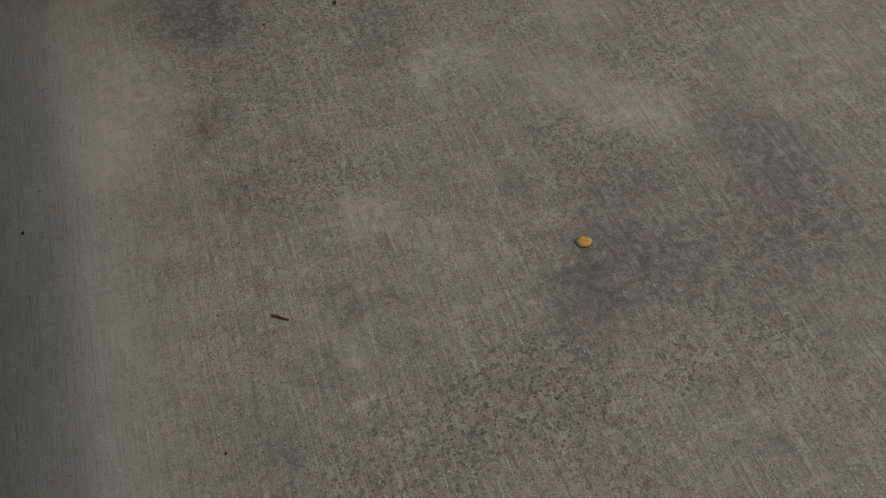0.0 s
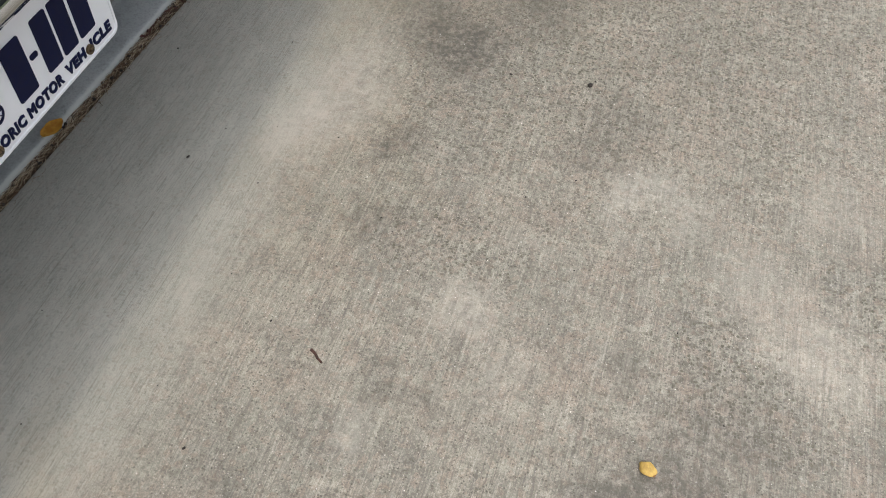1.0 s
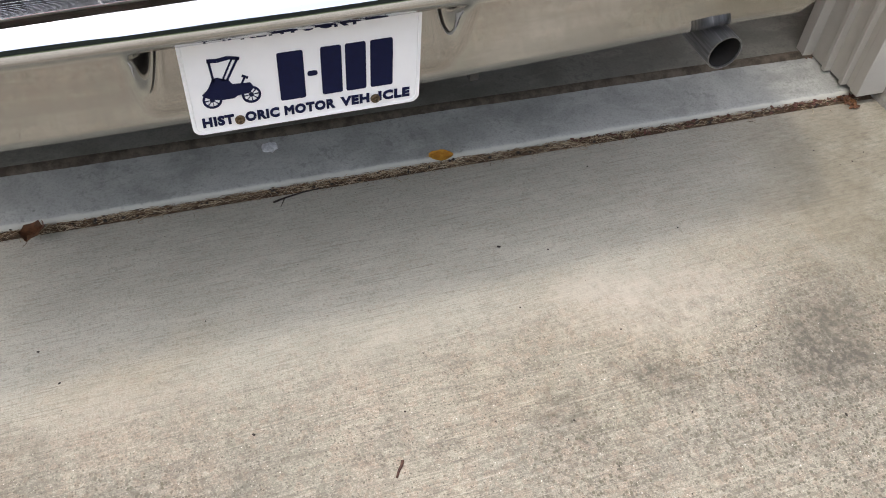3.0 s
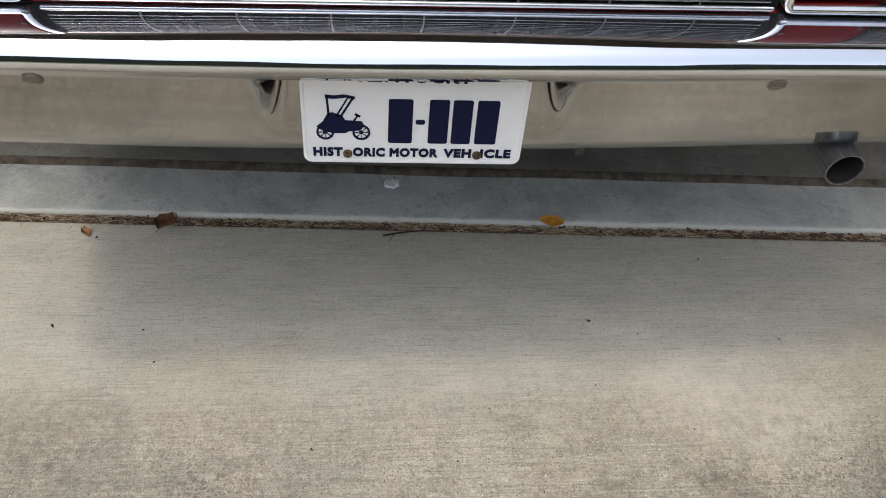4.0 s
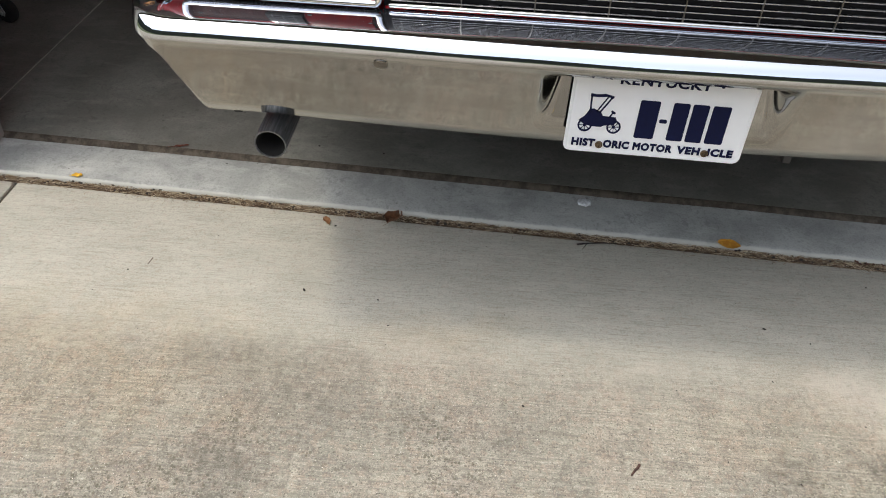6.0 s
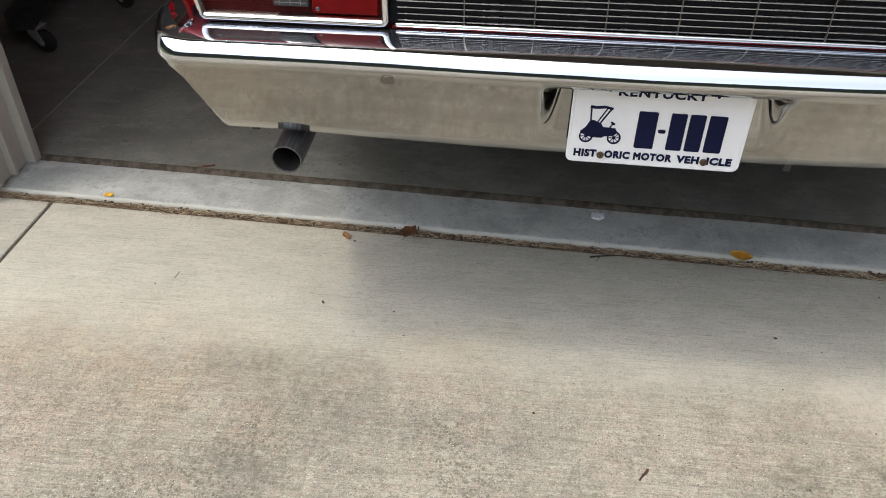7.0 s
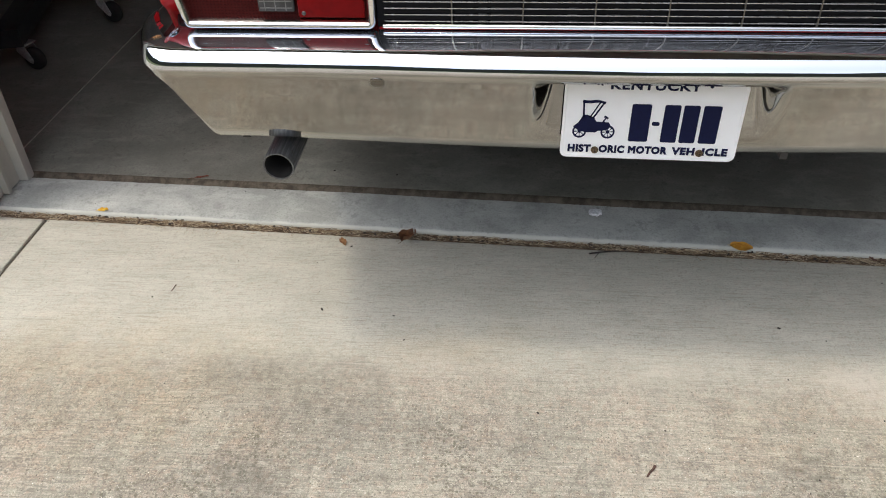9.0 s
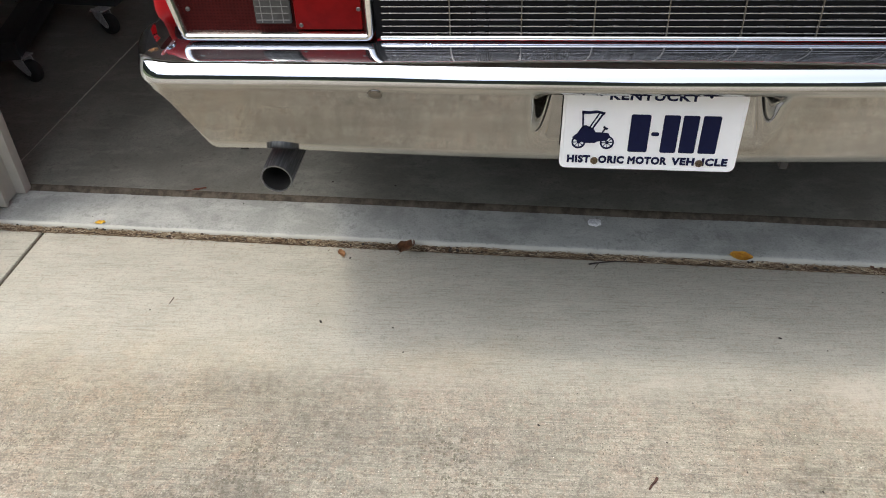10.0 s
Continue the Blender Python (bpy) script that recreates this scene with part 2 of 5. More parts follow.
    ring = k.math("MULTIPLY", k.near(at, 0.305, -1.115, 0.125, 0.9), k.math("SUBTRACT", 1.0, k.near(at, 0.275, -1.135, 0.115, 0.9), True))
    color = k.mix(k.math("MULTIPLY", ring, k.span(patchy, 0.35, 0.6, 0.15, 0.65)), color, (0.60, 0.585, 0.53))
    color = k.mix(1.0, color, (1.0, 0.962, 0.915), "MULTIPLY")
    k.set(Base_Color=color, Roughness=0.92, Specular_IOR_Level=0.25)
    h = k.math("ADD", k.math("MULTIPLY", strokes, 0.55), k.math("ADD", k.math("MULTIPLY", grain, 0.7), k.math("MULTIPLY", mid, k.span(rough_patch, 0, 1, 0.2, 2.2))))
    k.bump(k.math("ADD", h, grit), 0.6, 0.0018)
    return k.m


# x, y, radius, stretch along y, amount
STAINS = (
    (0.60, -0.68, 0.15, 0.75, 0.75), (0.66, -0.60, 0.10, 1.2, 0.5), (0.80, -0.80, 0.14, 0.8, 0.45), (0.29, -0.62, 0.035, 0.8, 0.75),
    (0.32, -0.655, 0.05, 1.0, 0.35), (-0.27, -1.25, 0.17, 1.1, 0.6), (-0.10, -1.30, 0.12, 0.9, 0.45), (-0.30, -1.56, 0.24, 1.2, 0.42),
    (-0.05, -1.62, 0.16, 0.7, 0.45), (-0.21, -0.80, 0.03, 2.6, 0.45), (-0.16, -0.75, 0.03, 1.2, 0.45), (-0.84, -0.50, 0.20, 0.7, 0.28),
    (-1.0, -0.47, 0.12, 0.7, 0.35), (-0.62, -0.58, 0.10, 0.8, 0.28), (0.35, -0.50, 0.10, 0.5, 0.25), (0.95, -0.62, 0.12, 1.2, 0.45),
    (0.10, -0.66, 0.05, 1.2, 0.35), (0.91, -0.75, 0.11, 0.8, 0.7), (-0.22, -1.61, 0.16, 0.8, 0.22), (-0.29, -1.15, 0.13, 0.8, 0.5), (-0.04, -1.15, 0.07, 0.8, 0.4), (-0.92, -0.73, 0.14, 0.7, 0.45), (-0.80, -0.57, 0.15, 0.6, 0.26), (-0.42, -0.60, 0.12, 0.5, 0.22), (0.45, -1.0, 0.16, 0.8, 0.30), (-0.45, -1.05, 0.13, 1.0, 0.25),
)
# pale scuffs; those at y -0.40 to -0.42 also paint light off the bumper
SCUFFS_AND_GLINTS = (
    (0.31, -1.19, 0.09, 1.3, 0.3), (0.20, -1.32, 0.12, 1.0, 0.35), (-0.02, -0.87, 0.10, 1.0, 0.3), (0.10, -0.42, 0.07, 0.5, 0.3),
    (-0.10, -0.95, 0.10, 0.6, 0.3), (0.42, -1.45, 0.14, 0.8, 0.3), (0.15, -0.95, 0.05, 2.2, 0.3), (0.22, -0.41, 0.12, 0.4, 0.6), (0.38, -0.48, 0.30, 0.45, 0.7), (-0.28, -0.77, 0.09, 0.6, 0.5), (-0.02, -0.84, 0.08, 0.7, 0.5), (0.08, -1.44, 0.12, 1.3, 0.5), (-0.6, -0.40, 0.16, 0.3, 0.4), (0.30, -0.42, 0.12, 0.5, 0.6), (-0.12, -0.42, 0.14, 0.35, 0.5),
)


def slab_concrete(name, light, dark, wet=0.0):
    """Troweled concrete: smooth, cloudy and a little stained."""
    k = Mat(name)
    cloud = k.noise(7, 6, 0.62, distortion=0.6)
    grain = k.noise(210, 3)
    smear = k.noise(1.0, 4, 0.6, k.mapped((9, 26, 9)))
    color = k.mix(k.span(cloud, 0.32, 0.68), dark, light)
    color = k.mix(k.span(smear, 0.50, 0.68, 0, 0.4), color, [v * 1.25 for v in light])
    color = k.mix(k.span(grain, 0.55, 0.35, 0, 0.22), color, [v * 0.45 for v in dark])
    blot = k.noise(58, 5, 0.7, distortion=0.4)
    color = k.mix(k.math("MULTIPLY", k.span(blot, 0.50, 0.66, 0, 0.5), k.span(k.noise(12, 4), 0.4, 0.6, 0.3, 1)), color, [v * 0.60 for v in dark])
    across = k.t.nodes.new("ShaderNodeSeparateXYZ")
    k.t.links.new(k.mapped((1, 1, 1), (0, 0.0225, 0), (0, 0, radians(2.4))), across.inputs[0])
    # worn pale front lip, with the light it catches put into the colour
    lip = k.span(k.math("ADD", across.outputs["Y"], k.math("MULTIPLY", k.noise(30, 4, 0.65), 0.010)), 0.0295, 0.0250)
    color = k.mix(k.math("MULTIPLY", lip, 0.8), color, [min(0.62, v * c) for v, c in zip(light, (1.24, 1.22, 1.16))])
    spot = k.math("MULTIPLY", k.span(k.cells(26), 0.12, 0.05), k.span(k.noise(9, 2), 0.52, 0.62))
    color = k.mix(k.math("MULTIPLY", spot, 0.6), color, [v * 0.35 for v in dark])
    k.set(Base_Color=color, Roughness=k.span(cloud, 0.3, 0.7, 0.55 - wet, 0.85 - wet), Specular_IOR_Level=0.35)
    k.bump(k.math("ADD", k.math("MULTIPLY", grain, 0.3), cloud), 0.25, 0.0015)
    return k.m


def chrome():
    """Old plating, hazy low, polished nose; nose highlight and up-facing sky tint painted in."""
    k = Mat("aged_chrome_plating")
    haze = k.noise(7, 5, 0.6, k.mapped((1, 1, 4)))
    fine = k.noise(160, 4, 0.6, k.mapped((0.25, 1, 2.5)))
    blot = k.noise(26, 4, 0.6, distortion=0.8)
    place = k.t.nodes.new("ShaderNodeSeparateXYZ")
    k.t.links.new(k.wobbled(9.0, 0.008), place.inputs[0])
    # the nose band is lighter to paint in the bright sky reflection
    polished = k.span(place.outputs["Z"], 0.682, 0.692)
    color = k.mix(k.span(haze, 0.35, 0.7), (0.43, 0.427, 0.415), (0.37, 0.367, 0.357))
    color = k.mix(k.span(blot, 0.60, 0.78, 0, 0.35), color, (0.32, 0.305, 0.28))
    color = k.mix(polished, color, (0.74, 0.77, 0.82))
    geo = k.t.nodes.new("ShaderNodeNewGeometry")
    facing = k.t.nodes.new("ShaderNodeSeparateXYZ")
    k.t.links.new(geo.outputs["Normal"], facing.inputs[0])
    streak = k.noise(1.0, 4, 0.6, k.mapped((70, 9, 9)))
    # bluish colour of the reflected sky, laid on plating that faces up
    sky_tint = k.math("MULTIPLY", k.span(facing.outputs["Z"], 0.90, 0.985), k.span(streak, 0.3, 0.7, 0.65, 1.0))
    color = k.mix(k.math("MULTIPLY", sky_tint, 0.75), color, (0.50, 0.53, 0.62))
    rough = k.math("MULTIPLY", k.math("ADD", k.span(haze, 0.3, 0.75, 0.03, 0.10), k.span(fine, 0.45, 0.75, 0, 0.06)), k.span(polished, 0, 1, 1.0, 0.45))
    k.set(Base_Color=color, Metallic=k.span(sky_tint, 0, 1, 1.0, 0.98), Roughness=rough)
    k.bump(k.noise(4.0, 2, 0.5, k.mapped((1, 1, 2))), 0.32, 0.006)
    return k.m


def bright_trim(name="polished_bright_trim", tone=(0.83, 0.82, 0.80), rough=0.12):
    k = Mat(name)
    n = k.noise(90, 4, 0.6, k.mapped((0.2, 1, 1)))
    k.set(Base_Color=k.mix(k.span(n, 0.4, 0.75, 0, 0.5), tone, [v * 0.7 for v in tone]), Metallic=1.0, Roughness=k.span(n, 0.3, 0.8, rough * 0.6, rough * 1.8))
    return k.m


def red_paint():
    k = Mat("red_car_paint")
    n = k.noise(35, 3)
    k.set(Base_Color=k.mix(k.span(n, 0.3, 0.7), (0.36, 0.006, 0.010), (0.31, 0.005, 0.008)), Roughness=0.4, Specular_IOR_Level=0.12, Coat_Weight=0.12, Coat_Roughness=0.05)
    return k.m


def red_lens(name, color, ribbed):
    k = Mat(name)
    n = k.noise(60, 3)
    dirt = k.noise(16, 4)
    c = k.mix(k.span(n, 0.3, 0.7), color, [v * 0.8 for v in color])
    c = k.mix(k.span(dirt, 0.60, 0.75, 0, 0.5), c, (0.07, 0.012, 0.01))
    k.set(Base_Color=c, Roughness=0.42, Specular_IOR_Level=0.06)
    if ribbed:
        waves = []
        for way, scale in (("X", 55.0), ("Z", 62.0)):
            w = k.t.nodes.new("ShaderNodeTexWave")
            w.wave_type, w.bands_direction = "BANDS", way
            w.inputs["Scale"].default_value = scale
            k.t.links.new(k.co, w.inputs["Vector"])
            waves.append(w.outputs["Fac"])
        pips = k.math("MULTIPLY", waves[0], waves[1])
        k.set(Base_Color=k.mix(k.span(pips, 0.15, 0.75, 0, 0.5), c, [v * 0.30 for v in color]))
        k.bump(pips, 0.5, 0.0014)
    return k.m


def leaf_matter(name, a, b):
    k = Mat(name)
    n = k.noise(90, 4, 0.6)
    v = k.noise(1.0, 3, 0.6, k.mapped((60, 400, 60)))
    c = k.mix(k.span(n, 0.35, 0.65), a, b)
    c = k.mix(k.span(v, 0.6, 0.75, 0, 0.5), c, [x * 0.45 for x in b])
    k.set(Base_Color=c, Roughness=0.65, Specular_IOR_Level=0.3)
    k.bump(v, 0.3, 0.0008)
    return k.m


def straw():
    k = Mat("dry_needles_and_grass")
    r = k.t.nodes.new("ShaderNodeValToRGB")
    k.t.links.new(k.island(), r.inputs[0])
    e = r.color_ramp.elements
    e[0].color, e[1].color = (0.05, 0.032, 0.018, 1), (0.66, 0.56, 0.39, 1)
    for p, c in ((0.22, (0.10, 0.055, 0.034, 1)), (0.40, (0.20, 0.13, 0.075, 1)), (0.55, (0.30, 0.22, 0.13, 1)), (0.72, (0.58, 0.49, 0.35, 1)), (0.86, (0.24, 0.17, 0.10, 1))):
        e.new(p).color = c
    k.set(Base_Color=r.outputs[0], Roughness=0.7, Specular_IOR_Level=0.2)
    return k.m


def earth(name, a, b, scale=60):
    k = Mat(name)
    n, g = k.noise(scale, 6, 0.7), k.noise(scale * 6, 3)
    c = k.mix(k.span(n, 0.35, 0.65), a, b)
    k.set(Base_Color=k.mix(k.span(g, 0.55, 0.75, 0, 0.5), c, [v * 1.8 for v in b]), Roughness=0.95, Specular_IOR_Level=0.15)
    k.bump(k.math("ADD", n, k.math("MULTIPLY", g, 0.4)), 0.7, 0.003)
    return k.m


def splash_paint():
    """White-painted concrete: grey on the sides, white where it faces up."""
    k = Mat("white_painted_concrete")
    n, g, dirt = k.noise(14, 5, 0.6), k.noise(170, 3), k.noise(9, 5, 0.65, distortion=0.5)
    geo = k.t.nodes.new("ShaderNodeNewGeometry")
    sep = k.t.nodes.new("ShaderNodeSeparateXYZ")
    k.t.links.new(geo.outputs["Normal"], sep.inputs[0])
    up = k.span(k.math("ADD", sep.outputs["Z"], k.math("MULTIPLY", n, 0.5)), 0.75, 1.05)
    c = k.mix(up, k.mix(k.span(k.noise(30, 5, 0.7), 0.38, 0.62), (0.27, 0.262, 0.25), (0.43, 0.42, 0.40)), (0.74, 0.73, 0.70))
    c = k.mix(k.span(dirt, 0.50, 0.66, 0, 0.6), c, (0.26, 0.235, 0.20))
    silt = k.near(k.wobbled(14.0, 0.12), 1.29, -0.20, 0.15, 1.2)
    c = k.mix(k.math("MULTIPLY", silt, k.span(k.noise(15, 6, 0.65), 0.36, 0.60, 0, 0.8)), c, (0.25, 0.22, 0.185))
    c = k.mix(k.span(k.chance(330), 0.965, 0.99, 0, 0.6), c, (0.2, 0.19, 0.17))
    k.set(Base_Color=c, Roughness=0.8, Specular_IOR_Level=0.3)
    k.bump(k.math("ADD", n, k.math("MULTIPLY", g, 0.3)), 0.5, 0.003)
    return k.m


M_DRIVE = driveway_concrete()
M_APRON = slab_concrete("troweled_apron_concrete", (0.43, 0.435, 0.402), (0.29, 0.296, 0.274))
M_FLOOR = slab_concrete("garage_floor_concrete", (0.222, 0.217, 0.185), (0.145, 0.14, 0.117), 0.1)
M_FILL = earth("pale_joint_filler", (0.50, 0.47, 0.41), (0.38, 0.36, 0.31))
M_GRIME = earth("damp_dark_grime", (0.055, 0.045, 0.035), (0.10, 0.085, 0.065))


def silt():
    """Brown dirt, thinning out to bare concrete on the inner side."""
    k = Mat("brown_door_line_silt")
    n, g = k.noise(34, 6, 0.7), k.noise(200, 3)
    c = k.mix(k.span(n, 0.35, 0.65), (0.055, 0.045, 0.034), (0.125, 0.105, 0.080))
    across = k.t.nodes.new("ShaderNodeSeparateXYZ")
    k.t.links.new(k.mapped((1, 1, 1), (0, 0.0225, 0), (0, 0, radians(2.4))), across.inputs[0])
    thin = k.span(k.math("ADD", across.outputs["Y"], k.math("MULTIPLY", k.noise(21, 5, 0.68), 0.024)), 0.176, 0.196)
    c = k.mix(thin, c, k.mix(k.span(g, 0.4, 0.6), (0.16, 0.152, 0.124), (0.21, 0.202, 0.168)))
    k.set(Base_Color=c, Roughness=0.95, Specular_IOR_Level=0.15)
    k.bump(k.math("ADD", n, k.math("MULTIPLY", g, 0.4)), 0.5, 0.002)
    return k.m


M_SILT = silt()
M_RIB = painted("clear_lens_rib", (0.17, 0.165, 0.155), 0.25, 0.0, 120, 0.1, 0.2, 0.2)
M_SOIL = earth("crack_soil", (0.05, 0.036, 0.024), (0.10, 0.07, 0.045))
M_GROUND = earth("lawn_earth", (0.05, 0.07, 0.025), (0.09, 0.10, 0.045), 8)
M_CHROME = chrome()
M_TRIM = bright_trim()
M_BAR = bright_trim("satin_grille_bar", (0.40, 0.39, 0.375), 0.25)
M_UPRIGHT = bright_trim("dull_grille_upright", (0.20, 0.185, 0.165), 0.35)
M_RED = red_paint()
# the red paint darkened to hold the shade behind the bumper
M_RED_IN_SHADE = painted("red_paint_in_shade", (0.022, 0.003, 0.004), 0.6, 0.0, 60, 0.2, 0.05, 0.15)
M_LENS = red_lens("dark_red_ribbed_lens", (0.050, 0.007, 0.006), True)
M_LENS2 = red_lens("bright_red_lens", (0.175, 0.005, 0.005), False)
M_CLEAR = painted("milky_clear_lens", (0.075, 0.072, 0.067), 0.2, 0.0, 120, 0.15, 0.3, 0.15)
M_BLACK = painted("matt_black_panel", (0.006, 0.006, 0.007), 0.6, 0.0, 200, 0.2, 0.1, 0.12)
M_STEEL = painted("black_painted_steel", (0.030, 0.030, 0.032), 0.4, 0.0, 60, 0.25, 0.15)


def pipe_steel():
    """Weathered steel with dark streaks along the pipe."""
    k = Mat("streaked_exhaust_steel")
    along, mottle = k.noise(1.0, 4, 0.65, k.mapped((170, 9, 170))), k.noise(60, 4, 0.6)
    c = k.mix(k.span(along, 0.42, 0.62), (0.185, 0.19, 0.20), (0.275, 0.28, 0.29))
    c = k.mix(k.span(mottle, 0.55, 0.72, 0, 0.5), c, (0.16, 0.13, 0.105))
    k.set(Base_Color=c, Metallic=0.85, Roughness=k.span(along, 0.3, 0.7, 0.55, 0.34))
    k.bump(along, 0.15, 0.0006)
    return k.m


M_PIPE = pipe_steel()
M_SOOT = painted("sooty_pipe_inside", (0.018, 0.016, 0.014), 0.9, 0.0, 90, 0.3, 0.2)
M_RUBBER = painted("black_rubber", (0.02, 0.02, 0.02), 0.7, 0.0, 80, 0.2, 0.1)
M_ZINC = painted("zinc_plated_steel", (0.52, 0.52, 0.51), 0.38, 0.35, 120, 0.25, 0.1)
M_PLATE = painted("white_plate_enamel", (0.90, 0.905, 0.91), 0.4, 0.0, 40, 0.02, 0.03, 0.3)
M_NAVY = painted("navy_plate_paint", (0.008, 0.011, 0.045), 0.55, 0.0, 120, 0.15, 0.05, 0.12)
M_DULL = painted("dull_grey_screw", (0.12, 0.112, 0.105), 0.5, 0.6, 200, 0.3, 0.2)
M_BOLTHEAD = bright_trim("tarnished_bolt_head", (0.24, 0.225, 0.205), 0.3)
M_BOLT = painted("rusty_brass_screw", (0.20, 0.145, 0.09), 0.5, 0.8, 300, 0.5, 0.4)
M_TAUPE = painted("taupe_trim_paint", (0.40, 0.387, 0.345), 0.55, 0.0, 45, 0.05, 0.15)
M_GUTTER = painted("taupe_aluminium_downspout", (0.29, 0.275, 0.235), 0.5, 0.0, 50, 0.08, 0.1)
M_WALL = painted("taupe_siding_paint", (0.42, 0.40, 0.35), 0.6, 0.0, 30, 0.06, 0.2)
M_INNER = painted("white_garage_wall", (0.82, 0.81, 0.78), 0.8, 0.0, 25, 0.05, 0.2)
M_ROOF = painted("grey_roof_shingle", (0.10, 0.095, 0.09), 0.9, 0.0, 30, 0.3, 0.5)
M_SPLASH = splash_paint()
M_STRAW = straw()
M_YELLOW = leaf_matter("yellow_leaf", (0.52, 0.27, 0.035), (0.40, 0.17, 0.02))
M_LEMON = leaf_matter("lemon_leaf", (0.72, 0.45, 0.04), (0.60, 0.33, 0.03))
M_BROWN = leaf_matter("brown_leaf", (0.17, 0.075, 0.035), (0.085, 0.04, 0.02))
M_TAN = leaf_matter("tan_leaf", (0.36, 0.19, 0.08), (0.24, 0.11, 0.045))
M_RUST = leaf_matter("russet_leaf", (0.17, 0.05, 0.028), (0.09, 0.03, 0.018))
M_SCRAP = leaf_matter("red_brown_leaf_scrap", (0.15, 0.065, 0.05), (0.085, 0.045, 0.03))
M_TWIG = leaf_matter("brown_twig_bark", (0.115, 0.06, 0.045), (0.06, 0.034, 0.026))
M_NUT = leaf_matter("pale_yellow_kernel", (0.68, 0.47, 0.13), (0.52, 0.33, 0.09))
M_GUM = painted("dried_white_gum", (0.80, 0.81, 0.81), 0.6, 0.0, 160, 0.2, 0.5)
M_QUARTZ = painted("pale_quartz_grain", (0.70, 0.68, 0.63), 0.35, 0.0, 300, 0.1, 0.1)
M_SPECK = painted("dark_debris", (0.035, 0.026, 0.02), 0.8, 0.0, 300, 0.4, 0.3)
M_GLASS = painted("dark_car_glass", (0.03, 0.035, 0.035), 0.05, 0.0, 10, 0.1, 0.0)
M_TREES = painted("far_tree_line", (0.050, 0.055, 0.040), 0.95, 0.0, 0.6, 0.5, 0.0)


# ---------------------------------------------------------------- mesh helpers
def mesh_of(bm, name, smooth=None):
    """The mesh of a bmesh; smooth: the angle in degrees under which edges are shaded round."""
    bmesh.ops.recalc_face_normals(bm, faces=bm.faces)
    me = bpy.data.meshes.new(name)
    if smooth:
        for e in bm.edges:
            e.smooth = len(e.link_faces) == 2 and e.calc_face_angle(0) < radians(smooth)
        for f in bm.faces:
            f.smooth = True
    bm.to_mesh(me)
    bm.free()
    return me


def part(name, bm, material, parent=None, label="", smooth=None):
    """One mesh object, under a thing or a part."""
    me = mesh_of(bm, name, smooth)
    me.materials.append(material)
    ob = new(name, me)
    if parent:
        ob.parent = parent
        ob.matrix_parent_inverse = world_of(parent).inverted()
    return tagged(ob, label)


def world_of(ob):
    m = ob.matrix_parent_inverse @ ob.matrix_basis
    return world_of(ob.parent) @ m if ob.parent else ob.matrix_basis


def thing(name, at, label, category, group="", kind=""):
    ob = new(name)
    ob.empty_display_size = 0.05
    ob.matrix_basis = Matrix.Translation(at)
    return tagged(ob, label, category, group, kind)


def box(bm, lo, hi, bevel=0.0, m=None):
    """A box between two corners, its edges rounded by bevel."""
    vs = [bm.verts.new((x, y, z)) for x in (lo[0], hi[0]) for y in (lo[1], hi[1]) for z in (lo[2], hi[2])]
    fs = [bm.faces.new([vs[i] for i in q]) for q in ((0, 1, 3, 2), (4, 6, 7, 5), (0, 4, 5, 1), (2, 3, 7, 6), (0, 2, 6, 4), (1, 5, 7, 3))]
    if bevel:
        es = list({e for f in fs for e in f.edges})
        out = bmesh.ops.bevel(bm, geom=es, offset=bevel, segments=2, profile=0.5, affect="EDGES")
        vs = list({v for f in out["faces"] for v in f.verts} | {v for v in vs if v.is_valid})
    if m:
        bmesh.ops.transform(bm, matrix=m, verts=[v for v in vs if v.is_valid])
    return bm


def tube(bm, a, b, r, r2=None, sides=16, caps=True):
    """A round bar from a to b."""
    a, b = Vector(a), Vector(b)
    q = (b - a).to_track_quat("Z", "Y").to_matrix()
    rings = []
    for c, rr in ((a, r), (b, r if r2 is None else r2)):
        rings.append([bm.verts.new(c + q @ Vector((rr * math.cos(t), rr * math.sin(t), 0))) for t in (2 * math.pi * i / sides for i in range(sides))])
    for i in range(sides):
        bm.faces.new((rings[0][i], rings[0][(i + 1) % sides], rings[1][(i + 1) % sides], rings[1][i]))
    if caps:
        bm.faces.new(rings[0][::-1])
        bm.faces.new(rings[1])
    return bm


def turned(bm, profile, a, axis, sides=24, closed=True):
    """A body of revolution about a line from a along axis; profile: (radius, height) pairs."""
    a, q = Vector(a), Vector(axis).to_track_quat("Z", "Y").to_matrix()
    rings = []
    for r, h in profile:
        if r < 1e-6:
            rings.append([bm.verts.new(a + q @ Vector((0, 0, h)))])
        else:
            rings.append([bm.verts.new(a + q @ Vector((r * math.cos(t), r * math.sin(t), h))) for t in (2 * math.pi * i / sides for i in range(sides))])
    pairs = list(zip(rings, rings[1:])) + ([(rings[-1], rings[0])] if closed and len(rings[0]) > 1 and len(rings[-1]) > 1 else [])
    for p, q2 in pairs:
        for i in range(sides):
            j = (i + 1) % sides
            if len(p) == 1 and len(q2) == 1:
                continue
            if len(p) == 1:
                bm.faces.new((p[0], q2[i], q2[j]))
            elif len(q2) == 1:
                bm.faces.new((p[i], p[j], q2[0]))
            else:
                bm.faces.new((p[i], p[j], q2[j], q2[i]))
    return bm


def grid(bm, rows, close_u=False):
    """Faces between rows of points."""
    vs = [[bm.verts.new(p) for p in row] for row in rows]
    for a, b in zip(vs, vs[1:]):
        for i in range(len(a) - (0 if close_u else 1)):
            j = (i + 1) % len(a)
            bm.faces.new((a[i], a[j], b[j], b[i]))
    return vs


